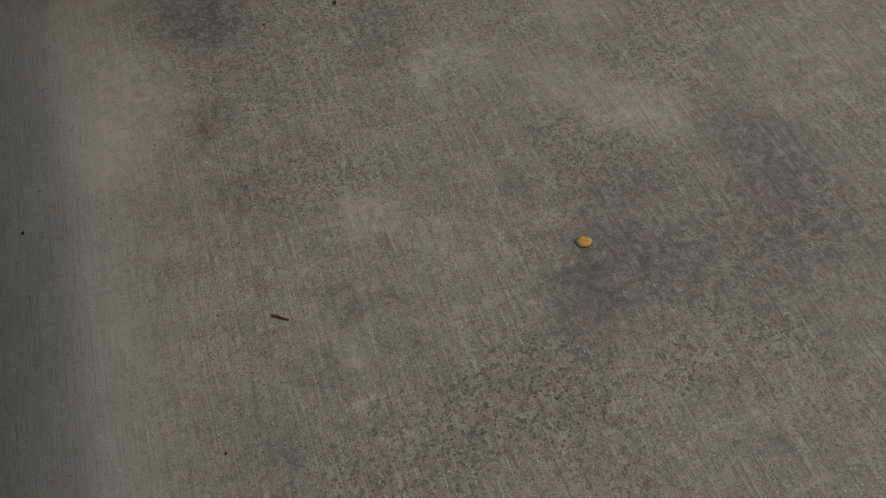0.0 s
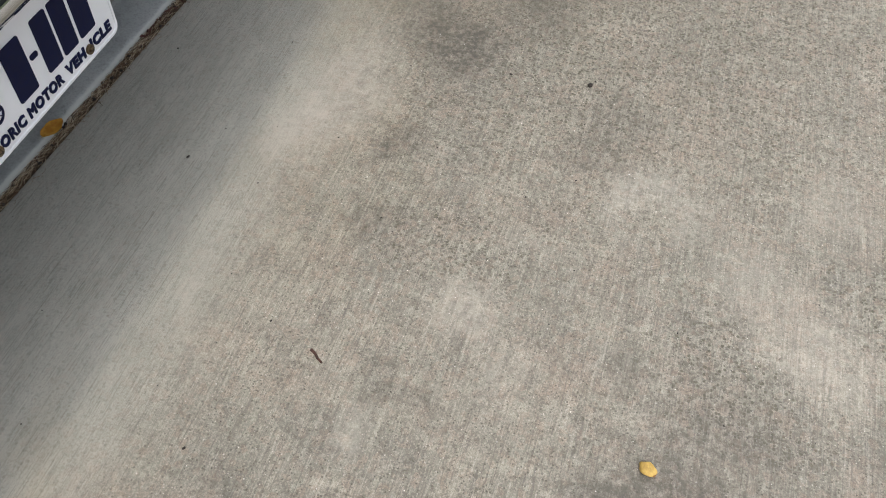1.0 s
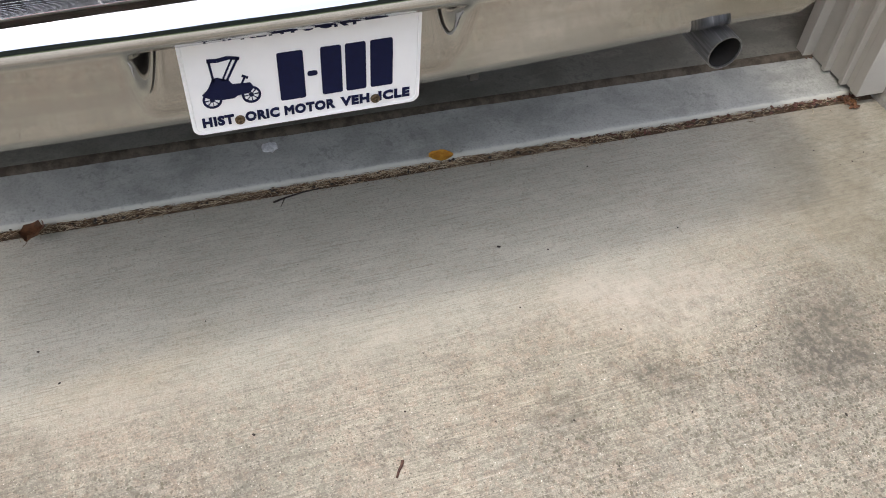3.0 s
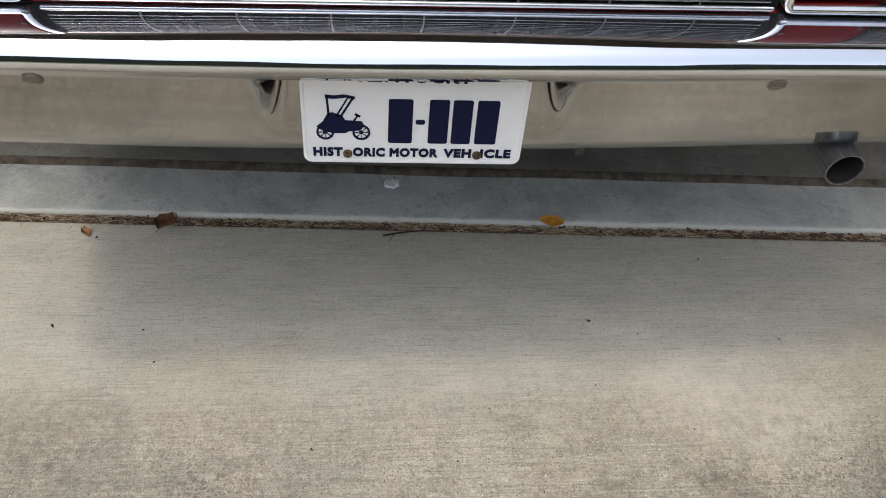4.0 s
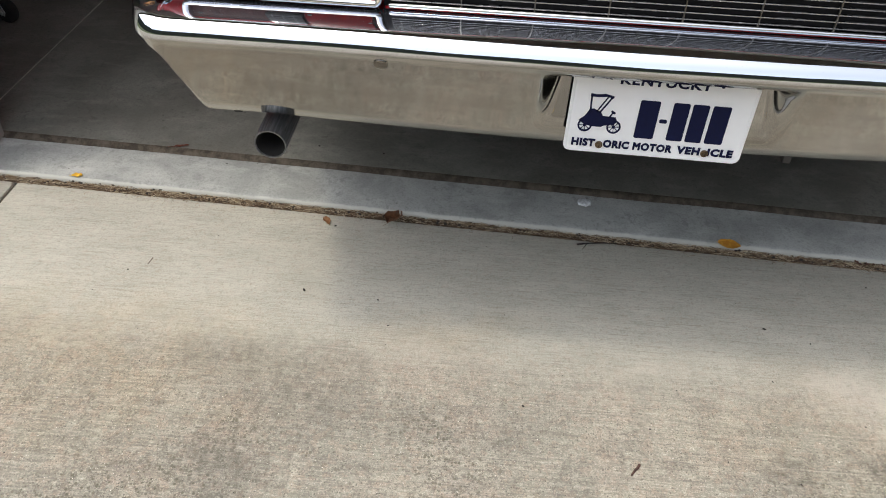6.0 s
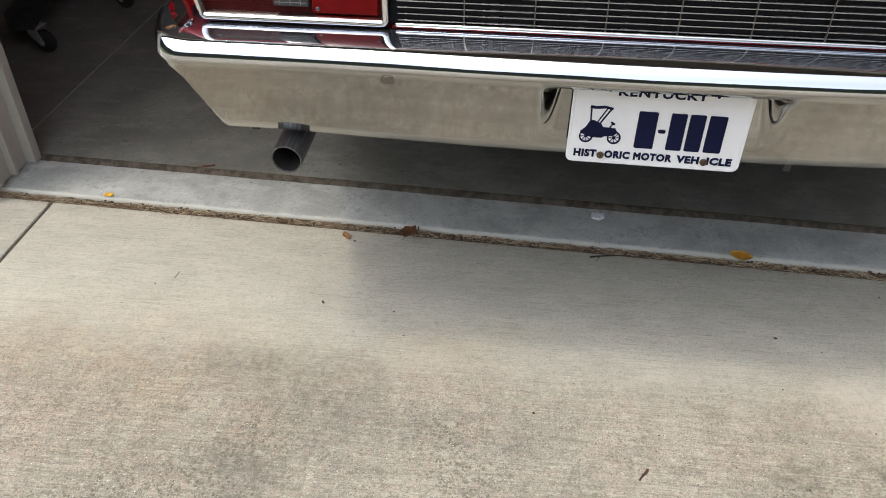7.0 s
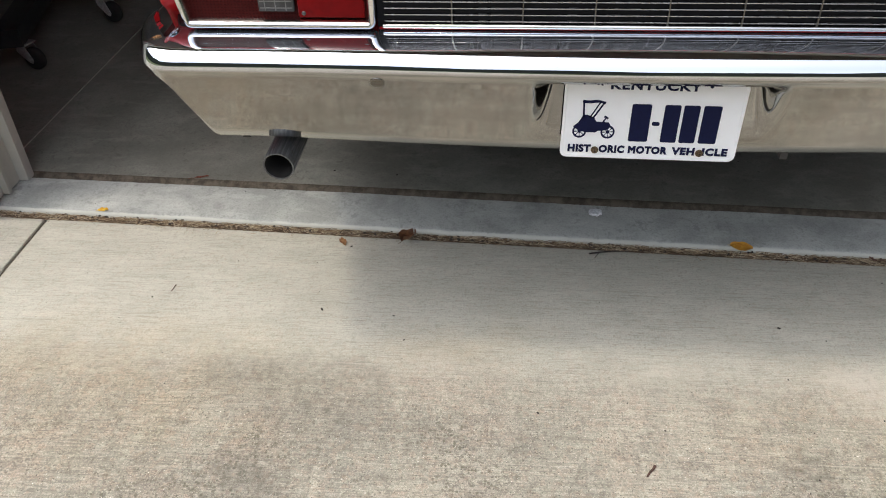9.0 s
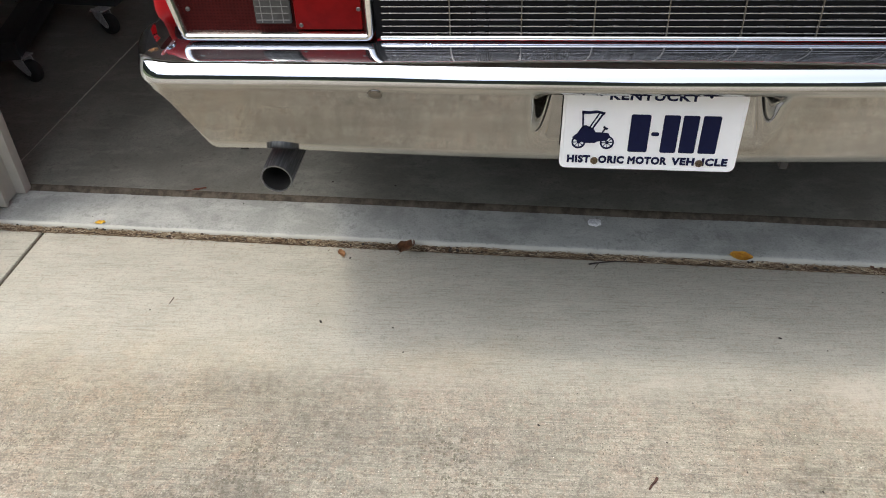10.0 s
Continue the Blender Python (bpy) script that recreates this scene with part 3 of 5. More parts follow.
def prism(bm, outline, lo, hi, axis="x"):
    """An outline, given in the two other axes, drawn out along axis from lo to hi."""
    def place(p, d):
        return {"x": (d, p[0], p[1]), "y": (p[0], d, p[1]), "z": (p[0], p[1], d)}[axis]
    a = [bm.verts.new(place(p, lo)) for p in outline]
    b = [bm.verts.new(place(p, hi)) for p in outline]
    n = len(outline)
    for i in range(n):
        bm.faces.new((a[i], a[(i + 1) % n], b[(i + 1) % n], b[i]))
    fa, fb = bm.faces.new(a[::-1]), bm.faces.new(b)
    bmesh.ops.triangulate(bm, faces=[fa, fb])
    return bm


def bevelled(bm, amount, segments=2, angle=30):
    es = [e for e in bm.edges if len(e.link_faces) == 2 and e.calc_face_angle(0) > radians(angle)]
    bmesh.ops.bevel(bm, geom=es, offset=amount, segments=segments, profile=0.5, affect="EDGES")
    return bm


# The garage stands turned a little against the car. u runs along its front, v into it.
GARAGE = pose(0, -0.0225, 0, 0, 0, -2.4)


def gbox(lo, hi, bevel=0.0):
    bm = bmesh.new()
    box(bm, lo, hi, bevel)
    bmesh.ops.transform(bm, matrix=GARAGE, verts=bm.verts)
    return bm


def gp(u, v, z=0.0):
    return GARAGE @ Vector((u, v, z))


# ---------------------------------------------------------------- ground, driveway, apron
bm = bmesh.new()
grid(bm, [[(x, y, -0.14) for x in (-400, -40, -10, 0, 10, 40, 400)] for y in (-400, -40, -10, 0, 10, 40, 400)])
tagged(part("ground", bm, M_GROUND), "short green lawn round the house", "ground", kind="structure")

drive = thing("driveway", gp(0, -3, -0.12), "weathered broom-finished concrete driveway with oil stains", "driveway", kind="structure")


def slab(u0, u1, v0, v1, z0, z1, round_to):
    """A slab with a rounded rim."""
    return gbox((u0, v0, z0), (u1, v1, z1), round_to)


part("slab", slab(-1.6745, 3.6, -9.0, 0.0, -0.12, 0.0, 0.004), M_DRIVE, drive, smooth=50)
part("slab", slab(-5.5, -1.6835, -9.0, 0.0, -0.12, 0.0, 0.004), M_DRIVE, drive, smooth=50)
part("joint_dirt", gbox((-1.6842, -8.98, -0.1), (-1.6738, -0.01, -0.006)), M_GRIME, drive, "dark dirt packed into the joint")

# apron: the sloped lip of the garage slab
bm = bmesh.new()
rows = []
for u in (-2.0, -1.5, -1.0, -0.5, 0.0, 0.5, 1.2):
    g = 0.0170 + 0.0008 * math.sin(5 * u)
    sec = [(g + 0.001, -0.11), (g, 0.006), (g + 0.0012, 0.0125), (g + 0.005, 0.0165), (g + 0.013, 0.018), (0.09, 0.0235), (0.185, 0.0285), (0.185, -0.11)]
    rows.append([gp(u, v, z) for v, z in sec])
vs = grid(bm, rows, True)
bm.faces.new(vs[0])
bm.faces.new(vs[-1][::-1])
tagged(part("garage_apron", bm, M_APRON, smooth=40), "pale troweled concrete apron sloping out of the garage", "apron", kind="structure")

# soil at the bottom of the gap between driveway and apron
bm = bmesh.new()
rng = random.Random(4)
grid(bm, [[gp(-2.4 + 0.02 * i, v, z + rng.uniform(-0.004, 0.003)) for i in range(190)] for v, z in ((-0.002, -0.004), (0.005, -0.001), (0.012, 0.001), (0.0185, 0.003))])
tagged(part("crack_soil", bm, M_SOIL, smooth=80), "dark soil packed in the gap along the driveway", "soil", kind="structure")

garage_floor = thing("floor", gp(-0.7, 3.2, 0), "smooth grey concrete garage floor with a saw-cut joint", "floor", kind="structure")


def floor_slab(u0, u1, b0, b1):
    bm = bmesh.new()
    prism(bm, [(u0, b0 + 0.018), (u1, b1 + 0.018), (u1, 6.4), (u0, 6.4)], -0.11, 0.036, "z")
    bmesh.ops.transform(bm, matrix=GARAGE, verts=bm.verts)
    return bm


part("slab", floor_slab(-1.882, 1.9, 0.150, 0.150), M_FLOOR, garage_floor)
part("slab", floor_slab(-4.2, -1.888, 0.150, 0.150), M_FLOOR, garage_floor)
part("joint_filler", gbox((-1.8885, 0.19, -0.1), (-1.8815, 6.4, 0.0345)), M_FILL, garage_floor, "pale filler in the saw-cut joint")

# the damp dirt that gathers where the door seals
bm = bmesh.new()
rng = random.Random(9)
rows = [[], [], [], []]
for i in range(240):
    u = -1.86 + 2.98 * i / 239
    back = 0.148 + 0.003 * noise.noise((u * 1.5, 0, 0))
    for row, (dv, z) in zip(rows, ((0.000, 0.0255), (0.005, 0.0330), (0.014, 0.0366), (0.027, 0.0345))):
        edge = 0.003 * noise.noise((u * 4, dv * 40, 0)) + 0.0025 * noise.noise((u * 17, dv * 40, 5)) * dv / 0.027 + rng.uniform(-0.0006, 0.0006)
        row.append(gp(u, back + dv + edge, z + 0.0005 * noise.noise((u * 20, dv * 90, 3))))
grid(bm, rows)
tagged(part("door_line_grime", bm, M_SILT, smooth=80), "dark damp grime along the garage door line", "grime", kind="structure")

# ---------------------------------------------------------------- house round the garage
part_wall = [
    ("wall_left", (-5.6, 0.06, -0.12), (-1.93, 0.20, 2.75)), ("wall_right", (1.20, 0.014, 0.03), (4.2, 0.20, 2.75)),
    ("wall_header", (-1.93, 0.06, 2.14), (1.20, 0.20, 2.75)),
]
for name, lo, hi in part_wall:
    tagged(part(name, gbox(lo, hi), M_WALL), "taupe painted house wall beside the garage opening", "wall", kind="structure")
for name, lo, hi in (("wall_inner_left", (-4.35, 0.2, 0.03), (-4.2, 6.55, 2.75)), ("wall_inner_right", (1.9, 0.2, 0.03), (2.05, 6.55, 2.75)), ("wall_back", (-4.2, 6.4, 0.03), (1.9, 6.55, 2.75))):
    tagged(part(name, gbox(lo, hi), M_INNER), "plain off-white garage wall", "wall", kind="structure")
tagged(part("ceiling", gbox((-4.35, 0.2, 2.6), (2.05, 6.55, 2.7)), M_INNER), "plain off-white garage ceiling", "ceiling", kind="structure")
bm = bmesh.new()
prism(bm, [(-0.30, 2.56), (-0.30, 2.72), (3.4, 4.0), (7.1, 2.72), (7.1, 2.56), (6.5, 2.56), (6.5, 2.755), (0.05, 2.755), (0.05, 2.56)], -5.9, 4.5, "x")
bmesh.ops.transform(bm, matrix=GARAGE, verts=bm.verts)
tagged(part("roof", bm, M_ROOF), "grey shingle roof with a short eave over the garage", "roof", kind="structure")


def door_jamb(name, side, u, dv, label):
    """The boards of one side of the garage opening: stop, liner and casing; side 1 faces +u."""
    root = thing(name, gp(u, 0.1, 0.03), label, "door jamb", kind="structure")
    boards = (
        ("stop_board", 0.000, 0.030, 0.138, 0.168), ("liner_board", -0.020, 0.002, 0.085, 0.138), ("bead", -0.020, 0.012, 0.072, 0.085),
        ("liner_board", -0.030, -0.006, 0.028, 0.072), ("bead", -0.030, 0.002, 0.016, 0.028), ("casing", -0.130, -0.014, -0.026, 0.016),
    )
    for board, a, b, v0, v1 in boards:
        lo, hi = sorted((u + side * (a - 0.02), u + side * b))
        part(board, gbox((lo, v0 + dv, 0.030), (hi, v1 + dv, 2.14), 0.0015), M_TAUPE, root)
    return root


door_jamb("door_jamb_left", 1, -1.815, -0.012, "taupe painted wooden garage door jamb with stepped boards")
door_jamb("door_jamb_right", -1, 1.075, 0.012, "taupe painted wooden garage door jamb with stepped boards")
tagged(part("corner_casing", gbox((1.085, -0.018, 0.028), (1.32, 0.010, 2.14), 0.002), M_TAUPE), "flat taupe casing board beside the garage opening", "trim", kind="structure")

# distance: a dark tree line past the lawn, raised to cut low skylight
bm = bmesh.new()
rows = [[], []]
for i in range(181):
    t = 2 * math.pi * i / 180
    rows[0].append((70 * math.cos(t), 70 * math.sin(t), -0.2))
    rows[1].append((70 * math.cos(t), 70 * math.sin(t), 24.0 + 6.0 * noise.noise((3 * math.cos(t) * 3, 9 * math.sin(t), 0)) + noise.noise((30 * math.cos(t), 30 * math.sin(t), 5))))
grid(bm, rows)
tagged(part("backdrop", bm, M_TREES), "dark far line of trees, added tall to cut low sky light", "backdrop", kind="structure")

# ---------------------------------------------------------------- splash block and downspout
block = thing("splash_block", (1.30, -0.35, 0), "white-painted concrete splash block with a shallow trough", "splash block")
bm = bmesh.new()
sections = []
for s in [i / 28 for i in range(29)]:
    y = -0.085 - 0.52 * s
    flare = 0.0 if s < 0.8 else 0.02 * ((s - 0.8) / 0.2) ** 2
    left, right = 1.157 - 0.006 * s + flare * 1.2, 1.157 + 0.30 + 0.06 * s - flare
    top = 0.072 - 0.010 * s
    deep = 0.058 if s == 0 else 0.032 - 0.018 * s
    rim = 0.030
    wob = 0.006 * noise.noise((s * 9, 1, 0)) + 0.004 * noise.noise((s * 31, 4, 0))
    bulge = -0.035 * s * s
    sections.append([(left, y, 0.0), (left - 0.003 + wob, y, top - 0.006), (left + 0.002 + wob, y, top), (left + rim + wob, y, top - 0.001), (left + rim + 0.016, y, deep + 0.006), (left + rim + 0.03, y + bulge, deep),
                     ((left + right) / 2, y + bulge * 1.5, deep - 0.002), (right - rim - 0.03, y + bulge, deep), (right - rim - 0.016, y, deep + 0.006), (right - rim, y, top - 0.001), (right - 0.010, y, top), (right - 0.004, y, top - 0.008), (right, y, 0.0)])
back = [(x, y + 0.030, z if i in (0, 1, 2, 10, 11, 12) else 0.072) for i, (x, y, z) in enumerate(sections[0])]
vs = grid(bm, [back] + [[(x, y, z if 3 > i or i > 9 else 0.070) for i, (x, y, z) in enumerate(sections[0])]] + sections[1:], False)
bm.faces.new(vs[0][::-1])
bm.faces.new(vs[-1])
for k in range(len(vs) - 1):
    bm.faces.new((vs[k][0], vs[k][-1], vs[k + 1][-1], vs[k + 1][0]))
part("trough", bm, M_SPLASH, block, smooth=35)

spout = thing("downspout", (1.27, -0.06, 0.06), "taupe corrugated metal downspout ending over the splash block", "downspout")


def spout_ring(c, out, wide, deep):
    """A ribbed rectangular ring about c; out: the way that the pipe runs."""
    out = Vector(out).normalized()
    side = Vector((1, 0, 0))
    face = out.cross(side).normalized()
    pts = []
    for i in range(48):
        t = 2 * math.pi * i / 48
        k = 1 / max(abs(math.cos(t)), abs(math.sin(t))) ** 0.86
        rib = 1 + 0.035 * math.cos(12 * t)
        pts.append(Vector(c) + side * (wide / 2 * math.cos(t) * k * rib) + face * (deep / 2 * math.sin(t) * k * rib))
    return pts


bm = bmesh.new()
line = [((1.318, -0.072, 2.5), (0, 0, -1)), ((1.318, -0.072, 0.34), (0, 0, -1)), ((1.318, -0.074, 0.28), (0, -0.08, -1)), ((1.317, -0.082, 0.22), (0, -0.3, -1)), ((1.314, -0.100, 0.170), (0, -0.6, -0.95)),
        ((1.309, -0.135, 0.125), (0, -0.8, -0.8)), ((1.298, -0.205, 0.066), (0, -0.8, -0.65))]
grid(bm, [spout_ring(c, o, 0.085, 0.062) for c, o in line], True)
pipe_ob = part("pipe", bm, M_GUTTER, spout, smooth=50)
mod = pipe_ob.modifiers.new("wall", "SOLIDIFY")
mod.thickness = 0.0012
bm = bmesh.new()
box(bm, (1.27, -0.11, 1.6), (1.366, -0.03, 1.625), 0.001)
part("strap", bm, M_GUTTER, spout)

# ---------------------------------------------------------------- the car
CX = -0.225  # its middle line
car = thing("car", (CX, 1.9, 0.036), "red classic car with a chrome rear bumper parked in the garage", "car")

# lower body: the side outline with wheel arches, drawn across and rounded
def arch(y, r=0.36, z=0.34):
    return [(y + r * math.cos(t), z + r * math.sin(t)) for t in (math.pi * i / 12 for i in range(13))]


bm = bmesh.new()
# the hidden belly hangs low to keep light off the floor
outline = [(-0.345, 0.955), (-0.366, 0.90), (-0.362, 0.752), (-0.335, 0.728), (-0.325, 0.70), (-0.30, 0.64), (-0.22, 0.56), (0.05, 0.38), (0.30, 0.30)]
outline += [(0.42, 0.34)] + [p for p in arch(0.78)[::-1]][1:-1] + [(1.14, 0.30), (3.02, 0.30)] + [p for p in arch(3.38)[::-1]][1:-1] + [(3.76, 0.33), (4.22, 0.42), (4.28, 0.60), (4.27, 0.80), (4.18, 0.90), (3.0, 0.965), (1.2, 0.975)]
prism(bm, outline, CX - 0.835, CX + 0.835, "x")
for v in bm.verts:
    # tumblehome and a plan that narrows to both ends
    k = 1.0 - 0.030 * max(0, (0.5 - v.co.y) / 0.86) ** 2 - 0.07 * max(0, (v.co.y - 3.2) / 1.1) ** 2 - 0.35 * max(0, (v.co.z - 0.90)) - 0.12 * max(0, 0.45 - v.co.z)
    v.co.x = CX + (v.co.x - CX) * k
body = part("body", bevelled(bm, 0.022, 3, 25), M_RED, car, "glossy red painted steel body", smooth=60)

# the rounded rear corners of the wings, their red darkened as if shaded
for side in (-1, 1):
    bm = bmesh.new()
    prism(bm, [(CX + side * x, y) for x, y in ((0.70, -0.330), (0.768, -0.348), (0.784, -0.345), (0.793, -0.332), (0.797, -0.310), (0.800, -0.270), (0.804, -0.20), (0.812, -0.05), (0.70, -0.05))], 0.60, 0.757, "z")
    part("wing_corner", bm, M_RED_IN_SHADE, body, smooth=40)

# panels added to give the gap behind the bumper its dark shade
for side in (-1, 1):
    bm = bmesh.new()
    prism(bm, [(CX + side * x, y) for x, y in ((0.74, -0.395), (0.795, -0.405), (0.822, -0.395), (0.832, -0.350), (0.842, -0.285), (0.842, -0.060), (0.74, -0.060))], 0.664, 0.676, "z")
    part("gap_shade_panel", bm, M_RED_IN_SHADE, car, "dark red panel added for the shade in the gap behind the bumper")

for strip in ([(-0.322, 0.690), (-0.300, 0.632), (-0.220, 0.552), (0.050, 0.372), (0.300, 0.292), (0.415, 0.332)], [(1.15, 0.292), (3.01, 0.292)], [(3.77, 0.322), (4.20, 0.412)]):
    bm = bmesh.new()
    grid(bm, [[(CX + sx * 0.745, y, z + dz) for y, z in strip] for sx, dz in ((-1, 0), (-1, -0.006), (1, -0.006), (1, 0))])
    part("underbody", bm, M_STEEL, car, "dark underbody panel")

bm = bmesh.new()
cabin = [(0.55, 0.955, 0.74), (1.05, 1.33, 0.57), (1.25, 1.375, 0.55), (2.05, 1.38, 0.55), (2.25, 1.35, 0.56), (2.95, 0.955, 0.74)]
rows = []
for y, z, w in cabin:
    rows.append([(CX + s * w, y, z) for s in (-1, -0.93, -0.5, 0, 0.5, 0.93, 1)])
vs = grid(bm, rows)
for a, b in zip(vs, vs[1:]):
    for i in (0, -1):
        lo_a, lo_b = (bm.verts.new((CX + (a[i].co.x - CX) / abs(a[i].co.x - CX) * 0.76, v.co.y, 0.955)) for v in (a[i], b[i]))
        bm.faces.new((a[i], b[i], lo_b, lo_a))
part("cabin_glass", bm, M_GLASS, car, "dark windows", smooth=20)
bm = bmesh.new()
grid(bm, [[(CX + s * 0.575, y, 1.372 + 0.022 * (1 - s * s) + dz) for s in (-1, -0.9, -0.5, 0, 0.5, 0.9, 1)] for y, dz in ((1.0, -0.045), (1.15, -0.01), (1.5, 0.008), (2.0, 0.004), (2.2, -0.012), (2.3, -0.03))])
roof_ob = part("roof", bm, M_RED, car, smooth=40)
roof_ob.modifiers.new("sheet", "SOLIDIFY").thickness = 0.02


# unseen tank, added to darken the floor under the car
bm = bmesh.new()
box(bm, (CX - 0.45, 0.12, 0.275), (CX + 0.45, 0.42, 0.50), 0.03)
part("light_block_tank", bm, M_STEEL, car, "unseen dark steel tank added to keep light off the floor", smooth=50)


def wheel(x, y, side):
    bm = bmesh.new()
    turned(bm, [(0.19, -0.085), (0.285, -0.092), (0.312, -0.075), (0.318, -0.03), (0.318, 0.03), (0.312, 0.075), (0.285, 0.092), (0.19, 0.085)], (x, y, 0.354), (side, 0, 0), 40)
    w = part("wheel", bm, M_RUBBER, car, "black rubber tyre on a steel rim", smooth=35)
    bm = bmesh.new()
    turned(bm, [(0.0, 0.03), (0.06, 0.04), (0.10, 0.03), (0.165, 0.055), (0.192, 0.08), (0.192, -0.08), (0.0, -0.08)], (x, y, 0.354), (side, 0, 0), 32, False)
    part("rim", bm, M_TRIM, w, "chrome hub cap", smooth=40)


for y in (0.78, 3.38):
    for side in (-1, 1):
        wheel(CX + side * 0.71, y, side)

# ---- rear bumper
NOSE = -0.4575   # how far out its nose stands
STRAIGHT = 0.778
# the ends turn sharply at the corner, run back along the body and close in to a horn: length, turn at the end of it
ROUND = ((0.0524, 60), (0.105, 84), (0.045, 118))
REACH = STRAIGHT + sum(l for l, t in ROUND)


def bumper_path(d):
    """A place on the nose line at the distance d from the middle: x, y, the turn there, and how far round the end it is."""
    a, s = abs(d), math.copysign(1, d)
    x, y, phi, left = min(a, STRAIGHT), NOSE, 0.0, max(0.0, a - STRAIGHT)
    for length, turn in ROUND:
        go, start = min(left, length), phi
        for i in range(12):
            phi = start + (radians(turn) - start) * (i + 0.5) / 12 * go / length
            x, y = x + go / 12 * math.cos(phi), y + go / 12 * math.sin(phi)
        phi = start + (radians(turn) - start) * go / length
        left -= go
        if left <= 0:
            break
    return s * x, y, s * phi, max(0.0, (a - STRAIGHT + 0.01) / (REACH - STRAIGHT + 0.01))


def bumper_section(d):
    """Points of the bumper's skin, from the shelf at the body over the nose to the lower edge; d: the distance from its middle along the nose."""
    px, py, turn, e = bumper_path(d)
    a = abs(d)
    shrink = 1 - 0.75 * min(1.0, e) ** 0.8
    low = float(np.interp(a, (0.750, 0.757, 0.762, 0.770, 0.778, 0.790, 0.800, 0.815, 0.830), (0.521, 0.530, 0.550, 0.586, 0.621, 0.650, 0.664, 0.671, 0.673)))
    sag = 0.0150 * max(0.0, 1 - (a / 0.64) ** 2)
    dip = 0.0062 * max(0.0, 1 - (a / 0.55) ** 2) ** 1.5   # the nose hangs a little in the middle
    # the shelf arches gently into the round nose
    sec = [(-0.350, 0.7252), (-0.366, 0.7252), (-0.385, 0.7250), (-0.405, 0.7242), (-0.420, 0.7226 - 0.3 * dip), (-0.4315, 0.7202 - 0.7 * dip), (-0.4370, 0.7184 - 0.9 * dip)]
    sec += [(-0.4275 - 0.030 * math.cos(radians(t)), 0.6900 + 0.030 * math.sin(radians(t)) - dip) for t in (64, 56, 48, 39, 30, 21, 12, 4)]
    sec += [(-0.4567, 0.6885 - 0.95 * dip), (-0.4546, 0.6848 - 0.9 * dip), (-0.4514, 0.6800 - 0.8 * dip)]
    face0 = (-0.4470, 0.6730 - 0.7 * dip)
    for f in (0.0, 0.02, 0.04, 0.06, 0.08, 0.12, 0.18, 0.25, 0.33, 0.42, 0.52, 0.63, 0.75, 0.88, 1.0):
        z = face0[1] + (low - face0[1]) * f
        y = face0[0] + 0.076 * (face0[1] - z) / (face0[1] - 0.521)
        pressed = -0.391 + 0.003 * f
        # the pocket for the plate: a flat back, and side walls that taper out downwards
        inset = max(0.0, min(1.0, (0.206 - a) / (0.030 + 0.026 * (1 - f))))
        inset = inset ** 3 * (inset * (6 * inset - 15) + 10)
        sec.append((y + (max(y, pressed) - y) * inset * min(1.0, f / 0.10), z - sag * f))
    last = sec[-1]
    sec += [(last[0] + 0.004, last[1] - 0.003), (last[0] + 0.012, last[1] - 0.002), (last[0] + 0.025, last[1] + 0.004)]
    out = []
    shelf = 1 - 0.62 * min(1.0, e / 0.30) ** 0.8 - 0.33 * max(0.0, (e - 0.30) / 0.70) ** 1.6
    for i, (y, z) in enumerate(sec):
        deep = (y - NOSE) * (shrink if i > 14 else shelf + (shrink - shelf) * max(0, i - 6) / 8)
        zz = z + (0.706 - z) * 0.55 * max(0.0, (e - 0.35) / 0.65) ** 1.5 * (1 if i > 14 else 0.4)
        out.append((CX + px - math.sin(turn) * deep, py + math.cos(turn) * deep, zz))
    return out


us = [0.0, 0.05, 0.10, 0.13] + [0.138 + 0.003 * i for i in range(31)] + [0.24, 0.27, 0.32, 0.40, 0.48, 0.56, 0.64, 0.70, 0.72, 0.735, 0.75, 0.755, 0.76, 0.765, 0.77, 0.774] + [0.778 + 0.0044 * i for i in range(13)] + [0.84, 0.851, 0.862, 0.873, 0.884, 0.90, 0.915, 0.93, 0.945, 0.955, 0.963, 0.971, REACH]
us = [-u for u in us[:0:-1]] + us
bm = bmesh.new()
grid(bm, [bumper_section(u) for u in us])
bmesh.ops.remove_doubles(bm, verts=bm.verts, dist=0.0004)
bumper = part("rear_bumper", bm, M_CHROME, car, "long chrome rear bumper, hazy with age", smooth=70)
mod = bumper.modifiers.new("plate", "SOLIDIFY")
mod.thickness, mod.offset = 0.0025, -1.0

FACE = Vector((0, -0.139, -0.071)).normalized()  # outward normal of the lower face
for side in (-1, 1):
    bm = bmesh.new()
    turned(bm, [(0.0, 0.0036), (0.0085, 0.0035), (0.0112, 0.0026), (0.0120, 0.0008), (0.0120, -0.004)], (CX + side * 0.441, -0.4435, 0.6670), FACE, 28, False)
    part("bolt", bm, M_BOLTHEAD, bumper, "round bolt head", smooth=60)
# small stay under the bumper
for u, half, low in ((-0.705, 0.008, 0.5065), (0.241, 0.007, 0.483)):
    bm = bmesh.new()
    box(bm, (CX + u - half, -0.355, low), (CX + u + half, -0.335, 0.535), 0.002)
    part("stay", bm, M_STEEL, bumper)

# ---- licence plate
plate = new("licence_plate")
plate.empty_display_size = 0.05
plate.matrix_basis = pose(CX - 0.0012, -0.4070, 0.5110, 0, 0.9, 0)
plate.parent, plate.matrix_parent_inverse = car, car.matrix_basis.inverted()
PLATE_AT = pose(CX - 0.0012, -0.4070, 0.5110, 0, 0.9, 0) @ Matrix.Diagonal((0.948, 1, 0.960, 1))


